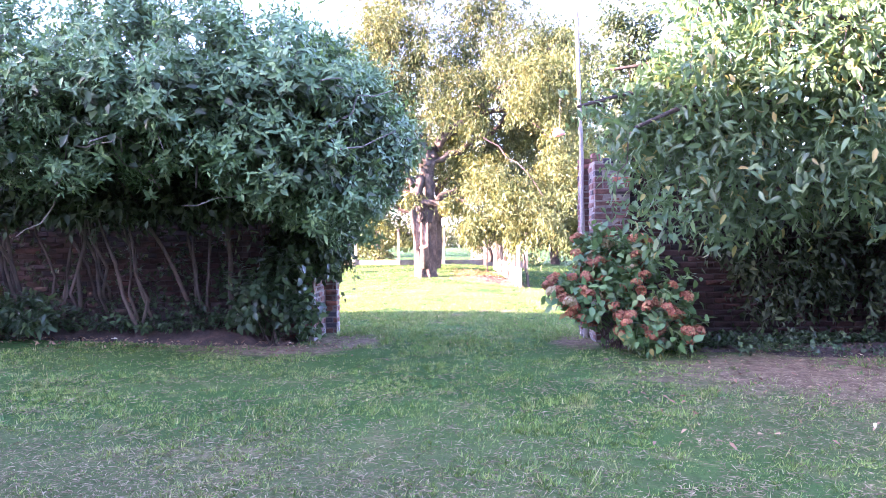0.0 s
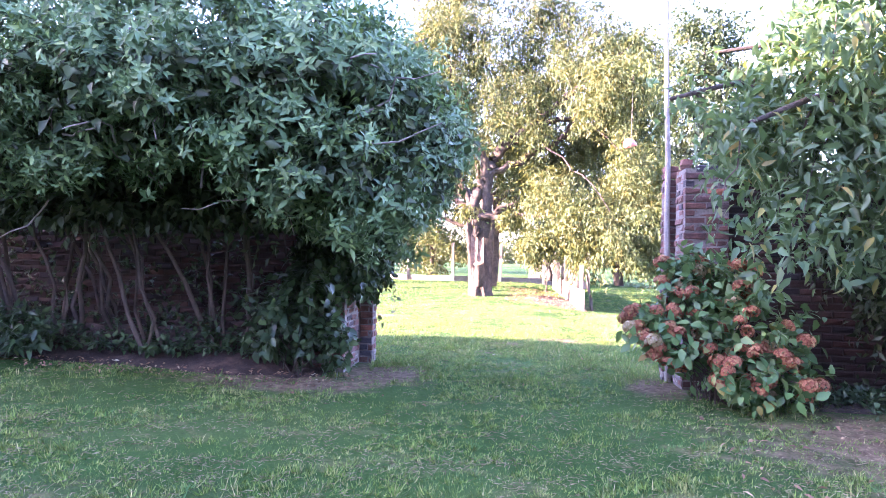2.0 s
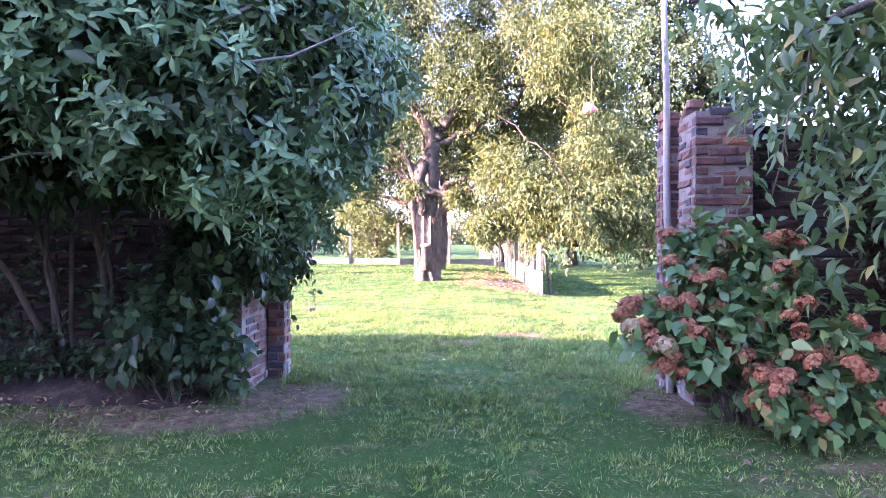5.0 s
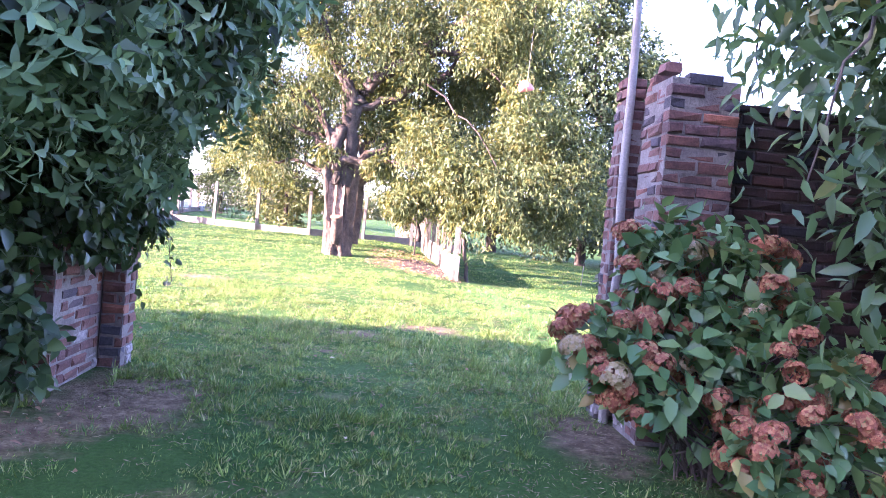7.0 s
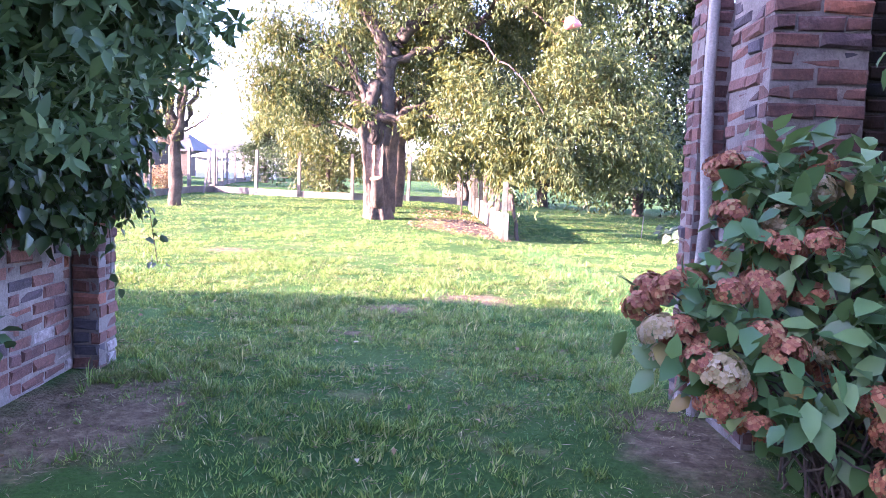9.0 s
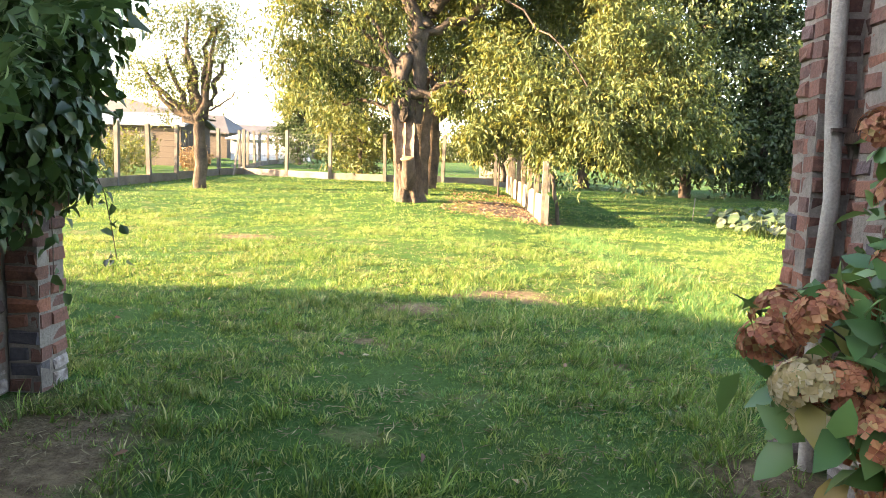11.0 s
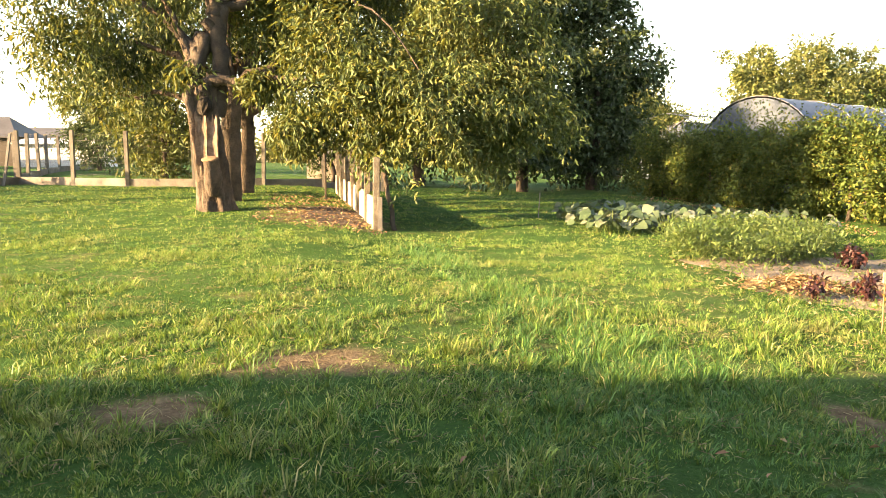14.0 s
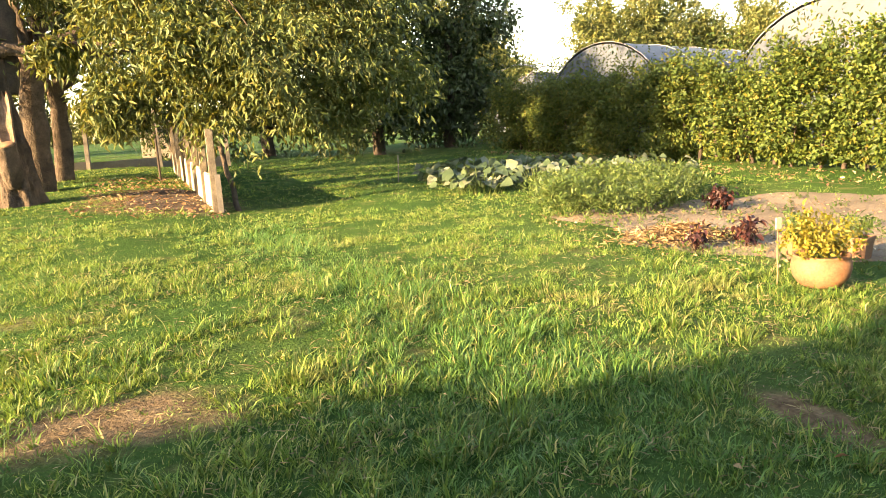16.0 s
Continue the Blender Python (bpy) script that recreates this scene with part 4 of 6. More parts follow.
    stem([(-0.30, 0.0, 1.75), (-0.43, 0.0, 2.45), (-0.24, 0.05, 3.15), (0.05, 0.1, 3.9), (-0.25, 0.1, 4.6), (-0.72, 0.1, 5.4), (-1.1, 0.2, 6.8), (-1.4, 0.3, 8.4)], [0.20, 0.19, 0.17, 0.17, 0.15, 0.12, 0.08, 0.04], M_BARK_DARK)
    stem([(-0.02, 0.1, 1.8), (0.08, 0.15, 2.7), (0.06, 0.12, 3.7), (0.48, 0.2, 4.55), (1.42, 0.2, 5.3), (2.95, 0.2, 6.6), (4.4, 0.3, 7.8)], [0.16, 0.16, 0.18, 0.17, 0.15, 0.10, 0.04], M_BARK_DARK)
    stem([(-0.30, -0.12, 2.22), (-0.1, -0.14, 2.46), (0.25, -0.12, 2.45), (0.62, -0.18, 2.40), (1.1, -0.4, 2.5), (1.9, -0.9, 2.4)], [0.09, 0.10, 0.095, 0.075, 0.045, 0.02])
    stem([(-0.40, 0.0, 2.7), (-0.62, 0.0, 3.3), (-0.85, 0.0, 3.9), (-1.3, 0.1, 4.3)], [0.07, 0.06, 0.045, 0.02])
    L((1.5, 0.3, 5.35), (4.2, -0.6, 5.2), 0.10, 0.03, 0.3)
    L((0.2, 0.2, 3.9), (2.5, 0.2, 5.1), 0.11, 0.09, -0.1)
    L((-0.25, 0.0, 3.0), (-2.6, 0.4, 4.4), 0.10, 0.03, 0.3)
    L((2.5, 0.2, 5.1), (4.15, -2.4, 6.2), 0.045, 0.015, 0.2)
    L((3.0, -0.3, 5.3), (5.4, -1.6, 2.6), 0.028, 0.010, 0.3)
    L((1.8, -0.5, 4.6), (3.9, -2.2, 1.9), 0.026, 0.010, 0.3)
    blobs = [((3.1, -1.6, 2.15), (1.0, 0.9, 0.85)), ((2.2, -1.0, 2.9), (1.1, 1.0, 0.8)), ((4.0, -1.0, 2.4), (1.1, 1.0, 1.1)), ((4.6, 0.2, 3.6), (1.1, 1.2, 1.2)), ((3.2, 1.1, 4.9), (1.5, 1.0, 1.0)), ((4.4, 0.6, 5.6), (1.3, 1.3, 1.1)),
             ((1.2, 1.1, 5.6), (1.5, 1.0, 1.0)), ((2.8, 0.8, 7.0), (1.8, 1.5, 1.2)), ((0.4, 0.8, 7.6), (1.8, 1.5, 1.2)), ((-1.6, 0.4, 6.4), (1.5, 1.4, 1.1)), ((-1.4, 0.5, 8.4), (1.6, 1.4, 1.1)), ((-2.6, 0.3, 4.3), (1.1, 1.2, 0.8)),
             ((-2.9, 0.6, 3.0), (0.8, 1.0, 0.8)), ((1.4, 0.7, 3.7), (1.2, 0.9, 0.7)), ((0.4, 1.2, 4.6), (0.9, 0.5, 0.6)), ((1.5, -0.6, 4.9), (0.7, 0.35, 0.35)), ((0.9, -0.7, 6.3), (1.0, 0.4, 0.5)), ((0.3, -0.5, 5.1), (0.7, 0.3, 0.55)), ((-0.6, -0.4, 5.1), (0.6, 0.3, 0.45)), ((1.7, -0.5, 5.7), (0.8, 0.3, 0.45)), ((-0.9, -0.4, 4.0), (0.6, 0.3, 0.4)), ((2.6, -0.8, 6.9), (1.0, 0.5, 0.5)), ((2.3, 0.9, 4.2), (0.8, 0.5, 0.5)), ((-0.9, 0.9, 4.3), (0.8, 0.7, 0.5)), ((2.0, -1.2, 1.7), (0.6, 0.7, 0.45)), ((-2.6, 0.8, 7.4), (1.5, 1.4, 1.3)), ((-1.0, 1.2, 10.2), (2.0, 1.6, 1.3)), ((2.2, 1.2, 9.0), (2.0, 1.6, 1.2)), ((4.6, 1.0, 7.6), (1.5, 1.4, 1.2)), ((4.2, -1.8, 4.2), (0.5, 0.5, 1.4)), ((3.95, -2.1, 1.75), (1.2, 0.9, 0.9)), ((5.6, -1.4, 1.9), (1.2, 1.0, 1.0)), ((2.9, -1.2, 1.45), (0.7, 0.8, 0.55)), ((5.4, -1.0, 3.2), (1.0, 1.0, 0.9)), ((4.9, -1.6, 1.2), (0.9, 0.7, 0.45)), ((3.9, -2.0, 6.2), (1.2, 1.0, 0.8)), ((3.3, -1.2, 5.6), (1.0, 1.0, 0.7))]
    C, O = clumped(rng, 16200, 6, 0.42, blobs, 0.2, 2.2, 0.5)
    foliage("crown", rng, C, O, 8, 0.38, 0.125, 0.042, L_TREE, t, 0.3, 0.6, kind="stuff")
    C, O = lumpy(rng, 500, [((-0.45, -0.1, 2.55), (0.35, 0.2, 0.25)), ((1.5, -0.9, 1.5), (0.5, 0.5, 0.4)), ((0.85, -0.4, 2.35), (0.4, 0.3, 0.25))], 0.3, 4)
    foliage("low_sprays", rng, C, O, 6, 0.3, 0.14, 0.045, L_TREE, t, 0.3, 0.8, kind="stuff")


old_tree()


def orchard_tree(x, y, h, r, seed, label, blobs, sprays=2600, lean=0.1, material=None):
    rng = np.random.default_rng(seed)
    o = np.array((x, y, gz(x, y)))
    t = thing("orchard_tree", label, "tree", "old orchard trees", at=tuple(o))
    limb("trunk", (0, 0, -0.1), (lean, 0.05, h), r, r * 0.8, M_BARK, t, rng, 9, 0, 0.02, 14, rough=0.2)
    for c, rr in blobs[:7]:
        limb("limb", (lean, 0.05, h - 0.15), np.array(c) * np.array([0.9, 0.9, 1.0]), r * 0.55, 0.03, M_BARK, t, rng, 8, 0.2, 0.08, 8)
    C, O = clumped(rng, sprays, 10, 0.4, blobs, 0.35, seed, 0.4)
    foliage("crown", rng, C, O, 7, 0.34, 0.15, 0.05, material or L_TREE, t, 0.3, 0.7, kind="stuff")


# first crown in the dark leaf colour, for the shade deep inside the canopy
orchard_tree(-1.42, 20.1, 2.5, 0.25, 51, "straight grey trunked old tree under a leafy canopy", [((-2.5, 1.5, 3.6), (1.6, 1.6, 1.2)), ((1.5, 2.0, 4.2), (1.8, 1.6, 1.3)), ((0, 1.5, 6.0), (2.2, 1.8, 1.6)), ((-1.5, 2.5, 7.5), (2.0, 1.8, 1.4)), ((2.8, 1.8, 2.6), (1.2, 1.2, 0.9)), ((3.0, 2.6, 4.6), (2.2, 1.2, 1.6)), ((0.4, 2.4, 3.8), (1.6, 0.9, 1.2))], 3400, 0.1, L_DARK)
orchard_tree(-1.32, 23.0, 2.2, 0.21, 52, "broad old tree trunk under a leafy canopy", [((-3.6, 1.0, 2.6), (1.3, 1.4, 1.3)), ((-2.6, 1.0, 4.6), (1.8, 1.6, 1.5)), ((2.0, 1.5, 3.2), (1.8, 1.4, 1.2)), ((3.4, 2.0, 5.5), (2.2, 1.8, 1.8)), ((0.4, 2.0, 7.5), (2.6, 2.0, 1.8))], 2400)


def pollard():
    """The slim tree by the fence: pale trunk, knobbly fork, upright limbs with few leaves."""
    rng = np.random.default_rng(61)
    o = np.array((-7.15, 19.7, gz(-7.15, 19.7)))
    t = thing("pollarded_tree", "slim pale trunk with knobbly fork and sparse leaves", "tree", at=tuple(o))
    limb("trunk", (0, 0, -0.1), (0.0, 0, 1.75), 0.17, 0.14, M_BARK, t, rng, 9, 0, 0.012, 14)
    ends = [(-0.85, -0.1, 3.4), (-0.5, 0.2, 3.9), (-0.2, -0.2, 4.3), (0.15, 0.2, 4.4), (0.5, -0.1, 4.1), (0.75, 0.1, 3.5), (-1.3, 0.0, 2.6), (-1.5, 0.1, 3.1)]
    pts = []
    for e in ends:
        ob = limb("limb", (0, 0, 1.65), e, 0.12, 0.035, M_BARK, t, rng, 9, -0.12, 0.05, 8)
        a, b = np.array((0, 0, 1.7)), np.array(e)
        pts += [a + (b - a) * q for q in rng.uniform(0.35, 1.15, 75)]
    limb("limb", (0.15, 0, 2.05), (0.95, 0.0, 2.55), 0.035, 0.012, M_BARK, t, rng, 7, -0.12, 0.02, 7)
    P = np.array(pts) + rng.normal(0, 0.30, (len(pts), 3))
    foliage("leaves", rng, P, unit(P - np.array([0, 0, 2.0])), 7, 0.3, 0.085, 0.04, L_TREE, t, 0.3, 0.4, kind="stuff")
    C, O = lumpy(rng, 620, [((-1.6, 0, 2.9), (0.8, 0.6, 0.7)), ((0.6, 0, 3.9), (0.8, 0.7, 0.8)), ((0.1, 0.1, 4.6), (1.1, 0.8, 0.6)), ((-1.0, 0, 4.2), (0.9, 0.7, 0.6))], 0.2, 5)
    foliage("crown", rng, C, O, 7, 0.3, 0.085, 0.04, L_TREE, t, 0.3, 0.4, kind="stuff")


pollard()


# ---- fences ----
def wire_fence():
    """Concrete posts on a plinth of concrete boards, wire between them."""
    rng = np.random.default_rng(71)
    t = thing("concrete_fence", "weathered concrete post and wire fence on a low concrete plinth", "fence", at=(0, 0, 0))
    runs = [[(-9.25, 12.0 + 1.86 * i) for i in range(9)] + [(-8.75, 28.2)], [(-8.75, 28.2), (-6.9, 27.4), (-5.09, 26.5), (-3.1, 26.2), (-1.1, 26.8), (0.8, 27.4), (2.8, 28.0)],
            [(-8.75, 28.2), (-9.6, 30.3), (-10.0, 32.5), (-10.4, 34.8), (-10.9, 37.2), (-11.2, 39.7), (-11.5, 42.5), (-11.8, 45.8), (-12.1, 49.7)]]
    for run in runs:
        for x, y in run:
            z = gz(x, y)
            bm = box(-0.06, 0.06, -0.06, 0.06, -0.2, 1.68 + rng.normal(0, 0.02), 0.012)
            bmesh.ops.transform(bm, matrix=pose(x, y, z, rng.normal(0, 0.8), rng.normal(0, 0.8), rng.normal(0, 4)), verts=bm.verts)
            part("post", bm, M_CONCRETE, t)
        wires = []
        for (x0, y0), (x1, y1) in zip(run, run[1:]):
            ln, an = math.hypot(x1 - x0, y1 - y0), math.degrees(math.atan2(y1 - y0, x1 - x0))
            z = (gz(x0, y0) + gz(x1, y1)) / 2
            bm = box(0.03, ln - 0.03, -0.025, 0.025, -0.2, 0.24, 0.008)
            bmesh.ops.transform(bm, matrix=pose(x0, y0, z, 0, 0, an), verts=bm.verts)
            part("plinth_board", bm, M_CONCRETE, t)
            for h in np.linspace(0.34, 1.56, 8):
                wires.append((bend((x0, y0, z + h), (x1, y1, z + h), 3), np.full(3, 0.0022)))
            for q in np.arange(0.1, ln, 0.22):
                x, y = x0 + (x1 - x0) * q / ln, y0 + (y1 - y0) * q / ln
                wires.append((bend((x, y, z + 0.3), (x, y, z + 1.58), 2), np.full(2, 0.0014)))
        v, f = tubes(wires, 4)
        array_ob("wire_mesh", v, f, M_WIRE, t, "thin galvanised wire mesh")["kind"] = "stuff"
    bm = box(-0.04, 0.04, -0.03, 0.03, 0, 1.75, 0.008)
    bmesh.ops.transform(bm, matrix=pose(-8.75, 27.0, gz(-8.75, 27.0), -24, 0, 0), verts=bm.verts)
    part("brace", bm, M_CONCRETE, t, "slanting concrete brace")


M_WIRE = rough_mat("wire", [(0.3, (0.07, 0.068, 0.065)), (0.7, (0.13, 0.125, 0.12))], 5, 50, 0.5, 0.1, 0.001, 0.8)
wire_fence()


M_POST = rough_mat("weathered_post", [(0.3, (0.10, 0.085, 0.065)), (0.55, (0.19, 0.165, 0.13)), (0.75, (0.30, 0.27, 0.22))], 5, 45, 0.95, 0.9, 0.01)


def panel_fence():
    """Low pale concrete panels between taller posts, running back under the trees."""
    rng = np.random.default_rng(72)
    t = thing("panel_fence", "low pale concrete panel fence with taller posts under the tree", "fence", at=(0, 0, 0))
    x, y = 1.5, 15.55
    for i in range(7):
        z = gz(x, y)
        bm = box(-0.055, 0.055, -0.055, 0.055, -0.3, 1.32 + rng.normal(0, 0.07), 0.01)
        bmesh.ops.transform(bm, matrix=pose(x, y, z, rng.normal(0, 1.2), rng.normal(0, 1.2), 3), verts=bm.verts)
        part("post", bm, M_POST, t)
        x2, y2 = x - 0.055, y + 1.35
        ln, an = math.hypot(x2 - x, y2 - y), math.degrees(math.atan2(y2 - y, x2 - x))
        for k in range(2):
            a, b = 0.05 + (ln - 0.1) * k / 2, 0.05 + (ln - 0.1) * (k + 1) / 2 - 0.02
            bm = box(a, b, -0.02, 0.02, -0.25, 0.56 + rng.normal(0, 0.015), 0.006)
            bmesh.ops.transform(bm, matrix=pose(x, y, (z + gz(x2, y2)) / 2, rng.normal(0, 1.5), 0, an), verts=bm.verts)
            part("panel", bm, M_WHITEBOARD, t)
        x, y = x2, y2
    bm = box(-0.04, 0.04, -0.02, 0.02, -0.2, 0.58, 0.005)
    bmesh.ops.transform(bm, matrix=pose(1.56, 15.44, gz(1.56, 15.44), 0, 0, 0), verts=bm.verts)
    part("end_slab", bm, M_CONCRETE, t)
    v, f = tubes([(bend((1.86, 15.62, gz(1.86, 15.6) - 0.1), (1.66, 15.75, 1.1), 6, 0, 0.01, rng), np.linspace(0.045, 0.035, 6))], 9, 0.1, rng)
    array_ob("strut", v, f, M_BARK, t, "slanting wooden strut", smooth=True)


panel_fence()


def stake(name, label, x, y, h, r, material, tilt=0.0):
    rng = np.random.default_rng(int(abs(x * 100)))
    z = gz(x, y)
    v, f = tubes([(bend((0, 0, -0.1), (tilt, 0, h), 4, 0, 0.004, rng), np.full(4, r))], 7, 0.1, rng)
    t = thing(name, label, "stake", at=(x, y, z))
    array_ob("shaft", v, f, material, t, smooth=True)
    return t


stake("garden_stake", "thin dark stake standing in the grass under the trees", 0.75, 21.6, 1.3, 0.025, M_BARK_DARK)
stake("garden_stake", "thin bare stick at the end of the vegetable bed", 5.25, 18.2, 0.55, 0.012, M_GREYWOOD, 0.03)
marker = stake("plant_marker", "thin wooden plant stake with a white tag on top", 4.95, 8.15, 0.46, 0.006, M_CUTWOOD, 0.01)
part("tag", box(-0.018, 0.038, -0.006, 0.006, 0.42, 0.51, 0.004), M_WHITEBOARD, marker, "small white tag")


# ---- vegetable bed ----
def squash(x, y, seed):
    rng = np.random.default_rng(seed)
    t = thing("squash_plant", "squash plant with broad silvery grey-green leaves", "vegetable plant", "squash plants", at=(x, y, gz(x, y)))
    n = 52
    a = rng.uniform(0, 2 * math.pi, n)
    r = 0.75 * np.sqrt(rng.random(n))
    P = np.stack([r * np.cos(a), r * np.sin(a), 0.16 + 0.26 * rng.random(n)], 1)
    D = np.stack([np.cos(a), np.sin(a), rng.normal(-0.1, 0.25, n)], 1)
    N = rng.normal(0, 0.35, (n, 3)) + np.array([-0.3, -0.3, 1.0])
    s = 0.7 + 0.6 * rng.random(n)
    v, f = leaf_arrays(P, D, N, 0.21 * s, 0.21 * s, True, 0.14, 0.3)
    array_ob("leaves", v, f, L_SQUASH, t)["kind"] = "stuff"
    v, f = tubes([(bend((p[0] * 0.6, p[1] * 0.6, -0.02), p, 4, 0.05), np.linspace(0.009, 0.006, 4)) for p in P], 5)
    array_ob("stem_growth", v, f, L_VEG, t)["kind"] = "stuff"


for i in range(11):
    squash(5.9 + 3.4 * (i % 4) / 3 + 0.25 * (i // 4), 15.6 + 1.15 * (i // 4) + 0.2 * math.sin(i * 3.3), 80 + i)


def leafy_plant(name, label, x, y, w, h, seed, material, L, W, sprays, group, per=6, stems=8, hang=-0.2):
    rng = np.random.default_rng(seed)
    t = thing(name, label, "garden plant", group, at=(x, y, gz(x, y)))
    C, O = lumpy(rng, sprays, [((0, 0, h * 0.55), (w, w, h * 0.5))], 0.2, seed, 0.3)
    C[:, 2] = np.maximum(C[:, 2], 0.04)
    foliage("leaves", rng, C, O * 0.5 + np.array([0, 0, 0.6]), per, L * 1.6, L, W, material, t, 0.25, hang, True, kind="stuff")
    v, f = tubes([(bend((rng.normal(0, w * 0.2), rng.normal(0, w * 0.2), -0.03), c, 4, 0.02), np.linspace(0.006, 0.003, 4)) for c in C[:stems]], 5)
    array_ob("stems", v, f, material, t)["kind"] = "stuff"
    return t


k = 0
for gx, gy in ((5.6, 12.2), (6.3, 12.0), (7.0, 12.2), (7.7, 12.7), (6.0, 13.0), (6.8, 13.1), (7.6, 13.6), (8.4, 13.6), (6.4, 13.9), (7.3, 14.4), (8.2, 14.6), (9.0, 14.8)):
    k += 1
    leafy_plant("vegetable_plant", "bushy light green vegetable plants in the bed", gx, gy, 0.52, 0.46 + 0.06 * math.sin(k * 2), 100 + k, L_VEG, 0.07, 0.024, 190, "vegetable plants")
leafy_plant("dark_leaved_plant", "bushy dark red-leaved plant in bare soil", 7.62, 11.7, 0.18, 0.34, 131, L_RED, 0.075, 0.045, 55, "dark red plants", 4, 8, 0.5)
leafy_plant("dark_leaved_plant", "small dark red-leaved plant in bare soil", 5.97, 9.5, 0.13, 0.27, 132, L_RED, 0.075, 0.04, 30, "dark red plants", 4, 8, 0.5)
leafy_plant("dark_leaved_plant", "drooping dark red-leaved plant beside dry stalks", 5.42, 9.55, 0.10, 0.24, 133, L_RED, 0.07, 0.035, 22, "dark red plants", 4, 8, 0.6)


def straw_heap():
    rng = np.random.default_rng(141)
    n = 1500
    x, y = rng.normal(5.75, 0.33, n), rng.normal(10.15, 0.22, n)
    hgt = 0.14 * np.exp(-((x - 5.75) / 0.4) ** 2 - ((y - 10.15) / 0.3) ** 2)
    P = np.stack([x, y, ground_z(x, y) + 0.03 + hgt * rng.random(n)], 1)
    D = rng.normal(0, 1, (n, 3)) * np.array([1, 1, 0.35])
    v, f = leaf_arrays(P, D, rng.normal(0, 0.4, (n, 3)) + np.array([0, 0, 1.0]), 0.09, 0.02, False, 0.2, 0.2)
    tagged(array_ob("straw_heap", v, f, L_STRAW), "heap of dry straw-coloured stalks on the soil", "straw", kind="stuff")


straw_heap()


def bowl_pot():
    x, y = 5.2, 7.98
    t = thing("plant_pot", "round terracotta bowl pot with a yellow-green plant", "plant pot", at=(x, y, gz(x, y) + 0.01))
    part("bowl", lathe([(0.11, 0.0), (0.15, 0.02), (0.19, 0.08), (0.205, 0.14), (0.20, 0.19), (0.185, 0.215), (0.195, 0.225), (0.195, 0.24), (0.175, 0.24), (0.168, 0.2), (0.03, 0.19)], 32), M_TERRA, t)
    part("earth", lathe([(0.165, 0.17), (0.16, 0.205), (0.02, 0.21)], 20), M_SOIL, t)
    rng = np.random.default_rng(151)
    C, O = lumpy(rng, 170, [((0, 0, 0.38), (0.27, 0.25, 0.17))], 0.2, 3)
    foliage("plant", rng, C, O, 9, 0.1, 0.038, 0.018, L_YELLOW, t, 0.2, 0.1, True, kind="stuff", label="yellow-green leaves")
    v, f = tubes([(bend((rng.normal(0, 0.05), rng.normal(0, 0.05), 0.18), c, 4, 0.02), np.full(4, 0.003)) for c in C[:40]], 4)
    array_ob("stems", v, f, L_VEG, t)["kind"] = "stuff"


bowl_pot()


def box_pot(x, y, w, h, label, turn):
    t = thing("plant_pot", label, "plant pot", at=(x, y, gz(x, y) + 0.005))
    bm = bmesh.new()
    o = []
    for s, z in ((0.8, 0), (1.0, h), (1.08, h), (1.08, h + 0.03), (0.92, h + 0.03), (0.88, h - 0.03)):
        o.append([bm.verts.new((a * w / 2 * s, b * w / 2 * s, z)) for a, b in ((-1, -1), (1, -1), (1, 1), (-1, 1))])
    for a, b in zip(o, o[1:]):
        for i in range(4):
            bm.faces.new((a[i], a[(i + 1) % 4], b[(i + 1) % 4], b[i]))
    bm.faces.new(o[0][::-1])
    bm.faces.new(o[-1])
    bmesh.ops.rotate(bm, matrix=Matrix.Rotation(radians(turn), 3, "Z"), verts=bm.verts)
    part("pot_body", bm, M_TERRA, t)
    rng = np.random.default_rng(int(x * 100))
    C, O = lumpy(rng, 40, [((0, 0, h + 0.12), (w * 0.5, w * 0.5, 0.12))], 0.2, 3)
    foliage("plant", rng, C, O, 5, 0.08, 0.06, 0.02, L_VEG, t, 0.2, 0.0, True, kind="stuff")


box_pot(6.4, 8.65, 0.2, 0.17, "square terracotta pot with a small green plant", 20)
box_pot(6.0, 8.95, 0.2, 0.16, "pale square clay pot behind the bowl pot", -15)


